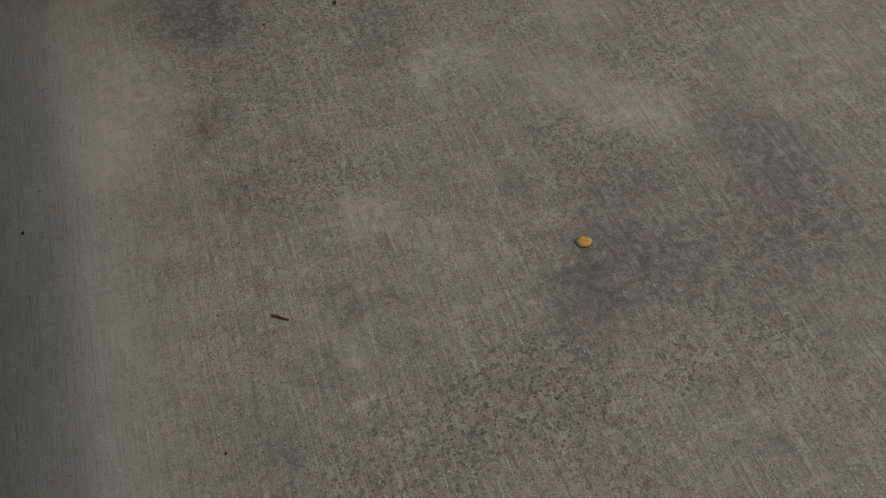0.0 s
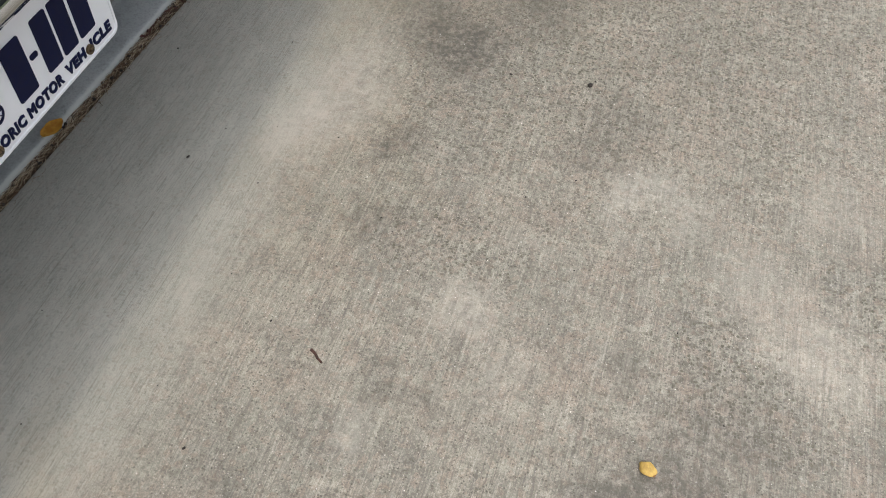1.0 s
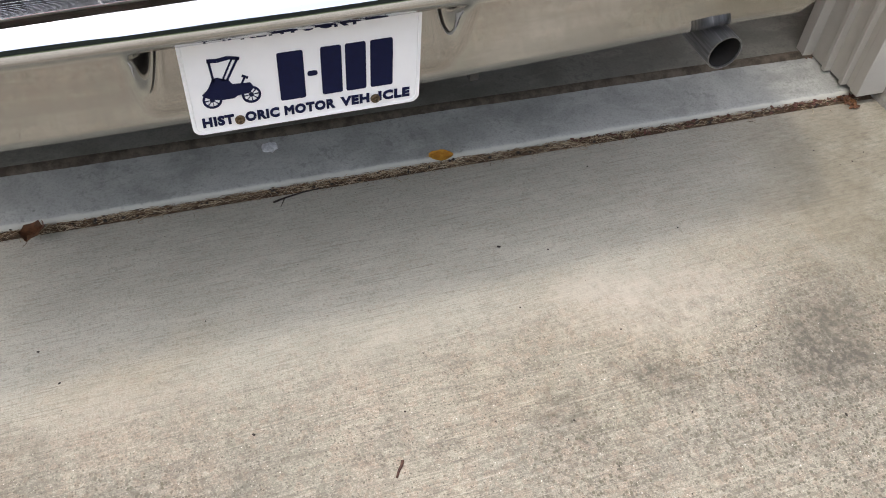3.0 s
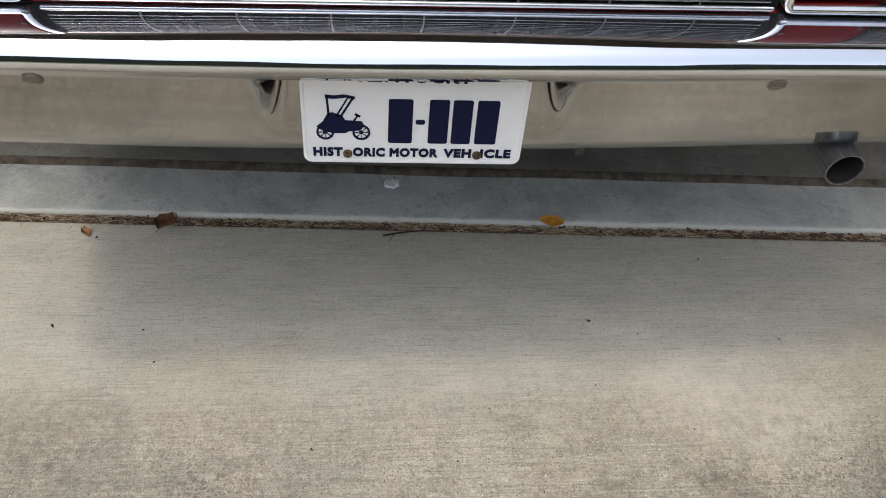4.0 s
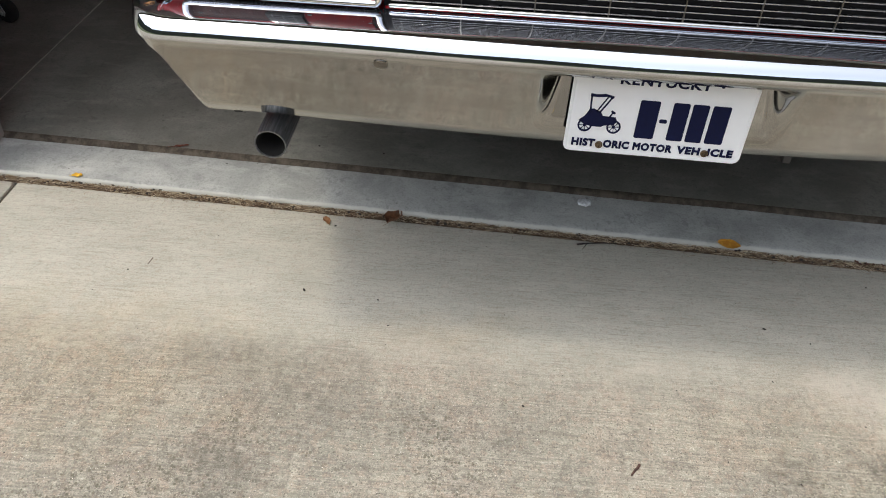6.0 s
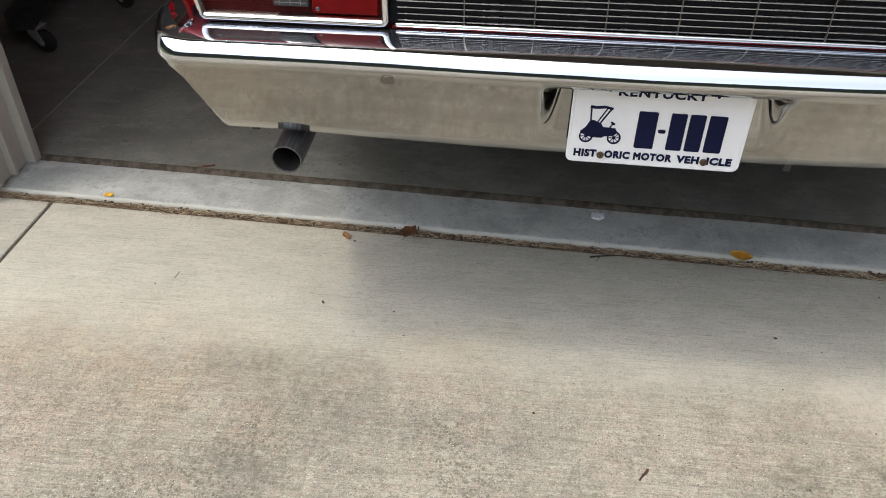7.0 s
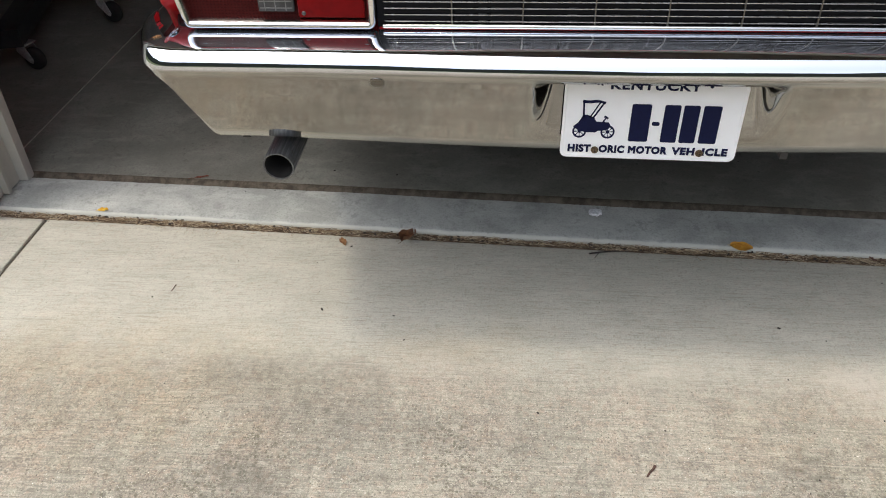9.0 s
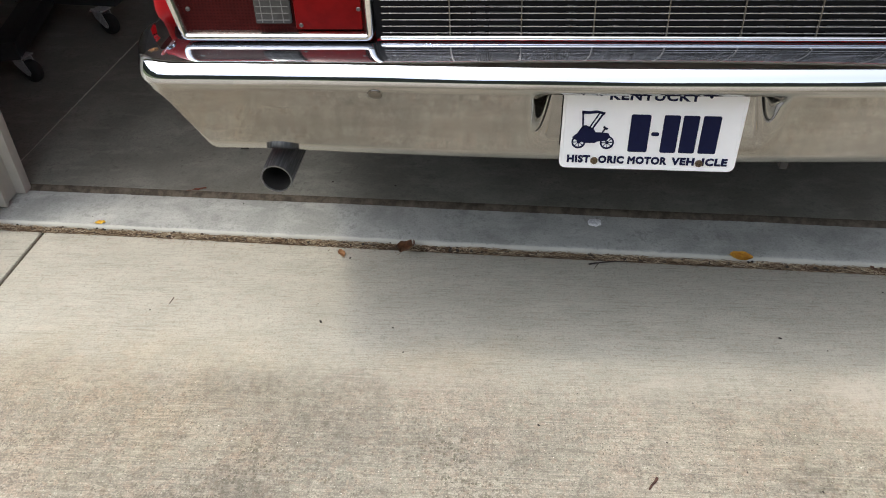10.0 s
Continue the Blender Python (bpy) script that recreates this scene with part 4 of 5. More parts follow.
def plated(name, bm, material, label="", smooth=None, parent=None):
    """A part of the plate, given in the plate's own x, y (out of its face is -y) and z."""
    bmesh.ops.transform(bm, matrix=PLATE_AT, verts=bm.verts)
    return part(name, bm, material, parent or plate, label, smooth)


def rounded_rect(w0, w1, h0, h1, r, n=6):
    pts = []
    for cx, cz, a0 in ((w1 - r, h1 - r, 0), (w0 + r, h1 - r, 90), (w0 + r, h0 + r, 180), (w1 - r, h0 + r, 270)):
        pts += [(cx + r * math.cos(radians(a0 + 90 * i / n)), cz + r * math.sin(radians(a0 + 90 * i / n))) for i in range(n + 1)]
    return pts


bm = bmesh.new()
prism(bm, rounded_rect(-0.1524, 0.1524, 0, 0.1524, 0.012), 0.0, 0.0012, "y")
sheet = plated("sheet", bm, M_PLATE, "white enamelled steel plate")
bm = bmesh.new()
prism(bm, rounded_rect(-0.1520, 0.1520, 0.0004, 0.1520, 0.012), 0.0014, 0.0020, "y")
plated("back", bm, M_STEEL, "dark unpainted back")
# the embossed rim
bm = bmesh.new()
outer, inner = rounded_rect(-0.1488, 0.1488, 0.0036, 0.1488, 0.0100), rounded_rect(-0.1470, 0.1470, 0.0054, 0.1470, 0.0085)
n = len(outer)
vo, vi = [bm.verts.new((x, -0.0001, z)) for x, z in outer], [bm.verts.new((x, -0.0001, z)) for x, z in inner]
vm = [bm.verts.new(((a[0] + b[0]) / 2, -0.0011, (a[1] + b[1]) / 2)) for a, b in zip(outer, inner)]
for i in range(n):
    j = (i + 1) % n
    bm.faces.new((vo[i], vo[j], vm[j], vm[i]))
    bm.faces.new((vm[i], vm[j], vi[j], vi[i]))
plated("rim", bm, M_PLATE, smooth=80)


def lettering(text, size, x0, x1, z, bold):
    """Raised words from x0 to x1 on the plate, as one mesh."""
    cu = bpy.data.curves.new("lettering", "FONT")
    cu.body, cu.size, cu.extrude, cu.space_character = text, size, 0.0001, 1.12
    cu.bevel_depth, cu.bevel_resolution, cu.resolution_u = bold, 1, 3
    ob = bpy.data.objects.new("lettering", cu)
    scene.collection.objects.link(ob)
    me = bpy.data.meshes.new_from_object(ob.evaluated_get(bpy.context.evaluated_depsgraph_get()))
    bpy.data.objects.remove(ob)
    bm = bmesh.new()
    bm.from_mesh(me)
    lo, hi = min(v.co.x for v in bm.verts), max(v.co.x for v in bm.verts)
    s = (x1 - x0) / (hi - lo)
    for v in bm.verts:
        v.co = (x0 + (v.co.x - lo) * s, -0.0006 - v.co.z * 1.0, z + v.co.y)
    return bm


plated("lettering", lettering("KENTUCKY", 0.0215, -0.0760, 0.0745, 0.1352, 0.0008), M_NAVY, "navy raised letters")
for word, x0, x1 in (("HIST", -0.1390, -0.0985), ("ORIC", -0.0845, -0.0398), ("MOTOR", -0.0333, 0.0350), ("VEH", 0.0420, 0.0820), ("ICLE", 0.0945, 0.1385)):
    plated("lettering", lettering(word, 0.0190, x0, x1, 0.0125, 0.0011), M_NAVY, "navy raised letters")
# plain bars in place of the number
for x0, x1, z0, z1 in ((-0.036, -0.003, 0.036, 0.108), (0.001, 0.014, 0.068, 0.075), (0.019, 0.046, 0.036, 0.108), (0.051, 0.078, 0.036, 0.108), (0.084, 0.114, 0.036, 0.108)):
    bm = bmesh.new()
    prism(bm, rounded_rect(x0, x1, z0, z1, 0.0028, 3), -0.0012, 0.0001, "y")
    plated("bar", bm, M_NAVY, "plain navy bar")
for x in (-0.090, 0.090):
    bm = bmesh.new()
    turned(bm, [(0.0, 0.0012), (0.0026, 0.0010), (0.0030, 0.0)], (x, 0, 0.1435), (0, -1, 0), 14, False)
    plated("dot", bm, M_NAVY)

# the emblem: an open carriage in plain navy shapes
def lifted(bm):
    for v in bm.verts:
        v.co.z = 0.040 + (v.co.z - 0.0335) * 1.06
    return bm


bm = bmesh.new()
prism(bm, [(-0.133, 0.054), (-0.125, 0.061), (-0.121, 0.067), (-0.1175, 0.075), (-0.110, 0.076), (-0.105, 0.071), (-0.098, 0.071), (-0.094, 0.064), (-0.072, 0.063), (-0.068, 0.056), (-0.074, 0.049), (-0.090, 0.047), (-0.094, 0.044), (-0.112, 0.044), (-0.128, 0.050)], -0.0009, 0.0001, "y")
plated("emblem_body", lifted(bm), M_NAVY)
bm = bmesh.new()
for (x0, z0), (x1, z1), w in (((-0.116, 0.070), (-0.118, 0.100), 0.0022), ((-0.100, 0.070), (-0.083, 0.099), 0.0020), ((-0.106, 0.070), (-0.090, 0.099), 0.0016), ((-0.120, 0.100), (-0.108, 0.099), 0.0036), ((-0.108, 0.099), (-0.094, 0.101), 0.0036), ((-0.094, 0.101), (-0.081, 0.098), 0.0030), ((-0.083, 0.062), (-0.077, 0.073), 0.0018), ((-0.081, 0.074), (-0.074, 0.070), 0.0024)):
    d = Vector((x1 - x0, 0, z1 - z0)).normalized()
    nrm = Vector((-d.z, 0, d.x)) * w * 0.68
    a, b = Vector((x0, 0, z0)), Vector((x1, 0, z1))
    lower = [bm.verts.new(p + Vector((0, -0.0009, 0))) for p in (a - nrm, b - nrm, b + nrm, a + nrm)]
    upper = [bm.verts.new(p + Vector((0, 0.0001, 0))) for p in (a - nrm, b - nrm, b + nrm, a + nrm)]
    bm.faces.new(lower)
    for i in range(4):
        bm.faces.new((lower[i], lower[(i + 1) % 4], upper[(i + 1) % 4], upper[i]))
plated("emblem_canopy", lifted(bm), M_NAVY)
for wx in (-0.1215, -0.0725):
    bm = bmesh.new()
    hub, radii = bm.verts.new((wx, -0.0010, 0.0455)), (0.0030, 0.0092, 0.0121)
    rings = [[bm.verts.new((wx + r * math.cos(2 * math.pi * i / 40), -0.0010, 0.0455 + r * math.sin(2 * math.pi * i / 40))) for i in range(40)] for r in radii]
    for i in range(40):
        j = (i + 1) % 40
        bm.faces.new((hub, rings[0][i], rings[0][j]))
        bm.faces.new((rings[1][i], rings[2][i], rings[2][j], rings[1][j]))
        if i % 5 == 0:
            bm.faces.new((rings[0][i], rings[1][i], rings[1][j], rings[0][j]))
    out = bmesh.ops.extrude_face_region(bm, geom=list(bm.faces))
    for v in out["geom"]:
        if isinstance(v, bmesh.types.BMVert):
            v.co.y = 0.0001
    plated("emblem_wheel", lifted(bm), M_NAVY)
for x in (-0.0915, 0.0900):
    bm = bmesh.new()
    turned(bm, [(0.0, 0.0052), (0.0030, 0.0050), (0.0034, 0.0030), (0.0062, 0.0028), (0.0066, 0.0008), (0.0066, 0.0)], (x, -0.0005, 0.0165), (0, -1, 0), 20, False)
    plated("screw", bm, M_BOLT, "rusty brass screw", smooth=40)
    bm = bmesh.new()
    box(bm, (x - 0.0022, -0.0060, 0.0160), (x + 0.0022, -0.0054, 0.0170))
    box(bm, (x - 0.0005, -0.0061, 0.0143), (x + 0.0005, -0.0055, 0.0187))
    plated("screw_slot", bm, M_SPECK, "dark cross slot")

# ---- tail panel: dark panel with bright bars
PANEL0, PANEL1 = -0.664, 0.214
bm = bmesh.new()
box(bm, (PANEL0 - 0.0065, -0.3705, 0.727), (PANEL1 + 0.0065, -0.352, 0.882), 0.002)
panel = part("tail_panel", bm, M_BLACK, car, "black rear panel with fine bright bars", smooth=40)
bm = bmesh.new()
box(bm, (PANEL0 + 0.002, -0.3805, 0.7282), (PANEL1 - 0.002, -0.3690, 0.7348), 0.0024)
part("moulding", bm, M_TRIM, panel, "polished moulding", smooth=60)
bm = bmesh.new()
box(bm, (PANEL0 - 0.004, -0.3740, 0.7215), (PANEL1 + 0.004, -0.3540, 0.7266), 0.0012)
part("body_strip", bm, M_RED, panel, "red painted strip under the moulding", smooth=50)
bar_mesh = None
for i in range(13):
    z = 0.7385 + 0.0106 * i
    if not bar_mesh:
        bm = bmesh.new()
        box(bm, (PANEL0 + 0.006, -0.3745, -0.0009), (PANEL1 - 0.006, -0.3700, 0.0009), 0.0004)
        bar_ob = part("bar", bm, M_BAR, panel)
        bar_mesh = bar_ob.data
    else:
        bar_ob = new("bar", bar_mesh)
        bar_ob.parent, bar_ob.matrix_parent_inverse = panel, world_of(panel).inverted()
    bar_ob.location = (0, 0, z)
for i in range(7):
    x = -0.551 + 0.1117 * i
    bm = bmesh.new()
    box(bm, (x - 0.0009, -0.3752, 0.731), (x + 0.0009, -0.3700, 0.880), 0.0003)
    part("upright", bm, M_UPRIGHT, panel)


# ---- tail lamps
def tail_lamp(side):
    """One rear lamp: a chrome frame, a ribbed dark lens, a clear reversing lens and a bright red lens."""
    def X(d):
        return CX + side * d
    lamp = new("tail_lamp")
    lamp.empty_display_size = 0.05
    lamp.matrix_basis = Matrix.Translation((X(0.6), -0.37, 0.73))
    lamp.parent, lamp.matrix_parent_inverse = car, car.matrix_basis.inverted()
    tagged(lamp, "wide red tail lamp in a chrome frame")
    out0, in0, top, bot = 0.758, 0.446, 0.885, 0.7285
    lean = 0.030

    def outline(grow, y):
        pts = rounded_rect(in0 - grow, out0 + grow, bot - grow, top + grow, 0.012 + grow, 5)
        return [(X(d + lean * max(0, (d - in0) / (out0 - in0)) * (z - bot) / (top - bot) * 1.2), y + 0.10 * (z - bot) * 0.6, z) for d, z in pts]
    bm = bmesh.new()
    rings = [outline(0.0, -0.366), outline(0.0, -0.384), outline(-0.0020, -0.3875), outline(-0.0065, -0.3885), outline(-0.0105, -0.3860), outline(-0.0125, -0.378), outline(-0.0125, -0.366)]
    grid(bm, rings, True)
    part("frame", bm, M_TRIM, lamp, "polished chrome frame", smooth=50)
    bm = bmesh.new()
    back = outline(-0.011, -0.3715)
    bm.faces.new([bm.verts.new(p) for p in back])
    part("lens_back", bm, M_LENS, lamp, "dark red ribbed lens")

    def lens(name, d0, d1, z0, z1, depth, material, label):
        bm = bmesh.new()
        lo, hi = sorted((X(d0), X(d1)))
        box(bm, (lo, -0.3735 - depth, z0), (hi, -0.368, z1), 0.0025)
        return part(name, bm, material, lamp, label, smooth=40)
    lens("red_lens", 0.464, 0.571, 0.7440, 0.872, 0.0035, M_LENS2, "bright red lens")
    rev = lens("reversing_lens", 0.576, 0.634, 0.7545, 0.835, 0.0060, M_CLEAR, "milky clear reversing lens with a cross pattern")
    for i in range(5):
        bm = bmesh.new()
        lo, hi = sorted((X(0.579), X(0.631)))
        box(bm, (lo, -0.3805, 0.7605 + 0.011 * i), (hi, -0.3790, 0.7620 + 0.011 * i), 0.0004)
        part("rib", bm, M_RIB, rev)
    for i in range(3):
        bm = bmesh.new()
        lo, hi = sorted((X(0.588 + 0.017 * i), X(0.5895 + 0.017 * i)))
        box(bm, (lo, -0.3808, 0.757), (hi, -0.3790, 0.832), 0.0004)
        part("rib", bm, M_RIB, rev)
    for d, z in ((0.742, 0.778), (0.562, 0.7515), (0.468, 0.778)):
        bm = bmesh.new()
        turned(bm, [(0.0, 0.0030), (0.0020, 0.0028), (0.0036, 0.0016), (0.0038, 0.0)], (X(d), -0.3755, z), (0, -1, 0), 14, False)
        part("screw", bm, M_DULL, lamp, "small screw", smooth=50)


tail_lamp(-1)
tail_lamp(1)


# ---- exhaust
def exhaust(x, turn, z):
    bm = bmesh.new()
    a, b = Vector((x, -0.386, z)), Vector((x + turn, 0.9, 0.50))
    ax = (b - a).normalized()
    turned(bm, [(0.0262, 0.0), (0.0285, 0.0), (0.0288, 0.0012), (0.0288, 1.2), (0.0262, 1.2)], a, ax, 36)
    pipe = part("exhaust_pipe", bm, M_PIPE, car, "round grey steel exhaust pipe", smooth=40)
    bm = bmesh.new()
    turned(bm, [(0.0258, 0.0025), (0.0258, 0.9), (0.0, 0.9)], a, ax, 28, False)
    part("pipe_inside", bm, M_SOOT, pipe, "sooty inside", smooth=40)


exhaust(-0.871, 0.03, 0.465)
exhaust(0.404, -0.01, 0.480)

# ---------------------------------------------------------------- engine hoist in the garage
hoist = thing("engine_hoist", (-2.25, 1.2, 0.036), "black steel workshop hoist base on swivel casters", "hoist")


def beam(name, a, b, w, h):
    a, b = Vector(a), Vector(b)
    d = (b - a).normalized()
    side = d.cross(Vector((0, 0, 1))).normalized() * w / 2
    up = side.cross(d).normalized() * h / 2
    bm = bmesh.new()
    rows = [[p - side - up, p + side - up, p + side + up, p - side + up] for p in (a, b)]
    vs = grid(bm, rows, True)
    bm.faces.new(vs[0][::-1])
    bm.faces.new(vs[1])
    return part(name, bevelled(bm, 0.004, 2), M_STEEL, hoist, smooth=50)


def caster(x, y, spin, tall=0.105):
    """A swivel caster under a beam: plate, fork, wheel and axle."""
    z0, r = 0.036, 0.039
    m = pose(x, y, z0, 0, 0, spin)
    def moved(bm):
        bmesh.ops.transform(bm, matrix=m, verts=bm.verts)
        return bm
    bm = bmesh.new()
    turned(bm, [(0.0, -0.016), (0.018, -0.016), (0.033, -0.014), (0.038, -0.009), (0.039, 0.0), (0.038, 0.009), (0.033, 0.014), (0.018, 0.016), (0.0, 0.016)], (0.028, 0, r), (0, 1, 0), 28, False)
    c = part("caster", moved(bm), M_RUBBER, hoist, "black rubber caster wheel in a zinc fork", smooth=40)
    for s in (-1, 1):
        bm = bmesh.new()
        prism(bm, [(-0.022, 0.088), (0.018, 0.088), (0.040, r + 0.002), (0.034, r - 0.010), (0.022, r - 0.008), (-0.016, 0.064)], s * 0.0205 - 0.0015, s * 0.0205 + 0.0015, "y")
        part("fork", moved(bm), M_ZINC, c, "zinc fork plate")
    bm = bmesh.new()
    box(bm, (-0.030, -0.028, 0.088), (0.026, 0.028, 0.092), 0.001)
    part("top_plate", moved(bm), M_ZINC, c)
    for bx in (-0.022, 0.018):
        bm = bmesh.new()
        turned(bm, [(0.0, 0.005), (0.0045, 0.005), (0.0055, 0.004), (0.0055, 0.0)], (bx, -0.020, 0.092), (0, 0, 1), 8, False)
        part("bolt", moved(bm), M_ZINC, c)
    bm = bmesh.new()
    tube(bm, (0.028, -0.026, r), (0.028, 0.026, r), 0.005)
    part("axle", moved(bm), M_ZINC, c)


caster(-2.095, 0.845, -15)
caster(-1.985, 1.240, -20)
beam("leg", (-2.115, 0.80, 0.158), (-2.30, 1.62, 0.158), 0.08, 0.06)
beam("leg", (-1.93, 1.285, 0.158), (-2.34, 1.33, 0.158), 0.06, 0.055)
beam("post", (-2.33, 1.50, 0.18), (-2.33, 1.50, 1.35), 0.08, 0.08)
beam("leg", (-2.30, 1.62, 0.158), (-3.05, 1.72, 0.158), 0.07, 0.055)
caster(-3.0, 1.71, 30)
caster(-2.30, 1.60, 10)


# ---------------------------------------------------------------- litter
def leaf(name, at, length, width, spin, material, label, curl=0.15, tilt=(0, 0), seed=1, notch=0.0):
    """A fallen leaf: a curled blade with a raised midrib, wavy rim and a stalk."""
    rng = random.Random(seed)
    bm = bmesh.new()
    rows, thick = [], 0.0004
    n, w = 14, 6
    top, low = [], []
    for i in range(n + 1):
        s = i / n
        half = width / 2 * (math.sin(math.pi * min(1, s * 0.92 + 0.06)) ** 0.75) * (1 + 0.10 * noise.noise((s * 5, seed, 0)))
        if notch and s > 1 - notch:
            half *= 0.9
        row = []
        for j in range(-w, w + 1):
            t = j / w
            z = curl * width * t * t + 0.0012 * noise.noise((s * 4, t * 2, seed)) * 3 + curl * length * 0.35 * (s - 0.5) ** 2 + (0.0004 if j == 0 else 0)
            row.append(Vector(((s - 0.5) * length, t * half * (1 + 0.07 * noise.noise((s * 11, t * 3, seed + 5))), z)))
        top.append(row)
    lowest = min(p.z for r in top for p in r)
    m = pose(at[0], at[1], at[2], tilt[0], tilt[1], spin)
    raised = [[m @ (p + Vector((0, 0, thick - lowest))) for p in r] for r in top]
    under = [[m @ (p + Vector((0, 0, -lowest))) for p in r] for r in top]
    drop = at[2] - min(p.z for r in under for p in r)
    raised, under = ([[p + Vector((0, 0, drop)) for p in r] for r in g] for g in (raised, under))
    ta, tb = grid(bm, raised), grid(bm, under)
    rim = lambda g: g[0] + [r[-1] for r in g[1:]] + g[-1][-2::-1] + [r[0] for r in g[-2:0:-1]]
    a, b = rim(ta), rim(tb)
    for i in range(len(a)):
        j = (i + 1) % len(a)
        bm.faces.new((a[i], a[j], b[j], b[i]))
    root = tagged(new(name), label, "leaf", "fallen leaves")
    root.empty_display_size = 0.02
    root.matrix_basis = Matrix.Translation(at)
    part("blade", bm, material, root, smooth=60)
    bm = bmesh.new()
    p = m @ Vector((-length / 2, 0, 0.001 - lowest + curl * length * 0.08))
    q = m @ Vector((-length / 2 - length * 0.22, length * 0.05, 0.0012))
    tube(bm, p, q, 0.0006, 0.0005, 6)
    part("stalk", bm, material, root)
    return root


leaf("fallen_leaf", (0.099, -0.006, 0.0150), 0.052, 0.029, -12, M_YELLOW, "long dull yellow leaf lying over the driveway crack", 0.10, (10, 0), 3)
leaf("fallen_leaf", (-0.706, -0.006, 0.0110), 0.052, 0.046, 60, M_BROWN, "curled dark brown leaf at the driveway crack", 0.30, (-12, 10), 5)
leaf("fallen_leaf", (-0.870, -0.017, 0.001), 0.026, 0.018, 130, M_TAN, "small curled tan leaf on the concrete", 0.32, (10, 0), 8)
leaf("fallen_leaf", (-1.522, 0.066, 0.0190), 0.026, 0.014, 10, M_LEMON, "small bright lemon-yellow leaf on the apron", 0.2, (4, 0), 11)
leaf("fallen_leaf", (-1.30, 0.205, 0.036), 0.045, 0.007, 18, M_RUST, "narrow russet leaf at the garage door line", 0.2, (0, 0), 14)
leaf("fallen_leaf", (0.885, -0.02, 0.0), 0.018, 0.010, 70, M_RUST, "small russet leaf in the driveway crack", 0.3, (0, 0), 17)
leaf("fallen_leaf", (1.115, -0.055, 0.002), 0.055, 0.022, 15, M_RUST, "russet leaf wedged by the jamb", 0.3, (10, 0), 19)
leaf("fallen_leaf", (1.095, -0.072, 0.001), 0.024, 0.014, 100, M_TAN, "small tan leaf wedged by the jamb", 0.3, (0, 0), 23)
leaf("fallen_leaf", (1.135, -0.030, 0.004), 0.050, 0.024, 65, M_RUST, "russet leaf wedged under the casing", 0.35, (12, 0), 29)
leaf("fallen_leaf", (-1.022, -0.4130, 0.7242), 0.014, 0.0035, 35, M_TAN, "thin tan leaf scrap lying on the chrome bumper", 0.1, (0, 0), 31)


def twig(name, pts, r, material, label, side=None):
    root = tagged(new(name), label, "twig")
    root.empty_display_size = 0.02
    root.matrix_basis = Matrix.Translation(pts[0])
    bm = bmesh.new()
    for i, (a, b) in enumerate(zip(pts, pts[1:])):
        tube(bm, a, b, r * (1 - 0.12 * i), r * (1 - 0.12 * (i + 1)), 8)
    part("stem", bm, material, root, smooth=60)
    if side:
        bm = bmesh.new()
        tube(bm, side[0], side[1], r * 0.6, r * 0.3, 6)
        part("side_shoot", bm, material, root, smooth=60)


twig("twig", [(-0.1725, -0.648, 0.0022), (-0.176, -0.655, 0.0026), (-0.183, -0.663, 0.0024), (-0.189, -0.673, 0.0022)], 0.0029, M_TWIG, "short reddish-brown twig on the concrete")
twig("twig", [(-0.262, -0.0325, 0.0030), (-0.240, -0.0280, 0.0045), (-0.205, -0.0225, 0.0050), (-0.167, -0.0190, 0.0040)], 0.0021, M_SPECK, "thin forked dark twig beside the driveway crack", ((-0.238, -0.0275, 0.004), (-0.250, -0.0475, 0.0014)))
twig("twig", [(-1.238, -0.196, 0.001), (-1.239, -0.206, 0.0018), (-1.2415, -0.218, 0.001)], 0.0010, M_TWIG, "tiny dark sliver of wood on the concrete")

# the pale kernel
bm = bmesh.new()
bmesh.ops.create_icosphere(bm, subdivisions=3, radius=1.0)
for v in bm.verts:
    p = v.co.copy()
    d = 1 + 0.30 * noise.noise(p * 1.5 + Vector((3, 1, 2))) - 0.12 * max(0, p.x) ** 2
    v.co = pose(-0.198, -1.198, 0.0072, 0, 0, 65) @ Vector((p.x * 0.0135 * d, p.y * 0.0105 * d, p.z * 0.0078 * d))
nut = tagged(new("nut_kernel"), "pale yellow broken nut kernel on the driveway", "nut")
nut.matrix_basis = Matrix.Translation((-0.198, -1.198, 0))
part("kernel", bm, M_NUT, nut, smooth=45)
bm = bmesh.new()
bmesh.ops.create_icosphere(bm, subdivisions=2, radius=1.0)
for v in bm.verts:
    v.co = Vector((-0.2005, -1.2085, 0.0062)) + Vector((v.co.x * 0.007, v.co.y * 0.0045, v.co.z * 0.0055)) * (1 + 0.2 * noise.noise(v.co * 2))
part("husk", bm, M_TAN, nut, "brown scrap of husk", smooth=45)

# gum pressed on the apron
bm = bmesh.new()
ring = []
for i in range(22):
    t = 2 * math.pi * i / 22
    r = 0.0145 * (1 + 0.35 * noise.noise((2 * math.cos(t), 2 * math.sin(t), 7)))
    ring.append((r * math.cos(t) * 1.15, r * math.sin(t) * 0.95))
mid = Vector((-0.2415, 0.106, 0))
rows = [[mid + Vector((x * k, y * k, z + 0.0012 * noise.noise((x * 200, y * 200, k)))) for x, y in ring] for k, z in ((1.0, 0.0245), (0.93, 0.0292), (0.6, 0.0302), (0.2, 0.0300))]
vs = grid(bm, rows, True)
bm.faces.new(vs[-1])
tagged(part("chewing_gum", bm, M_GUM, smooth=60), "dried white blob pressed onto the apron", "gum")

# dry needles and grass in the crack
rng = random.Random(21)
verts, faces = [], []


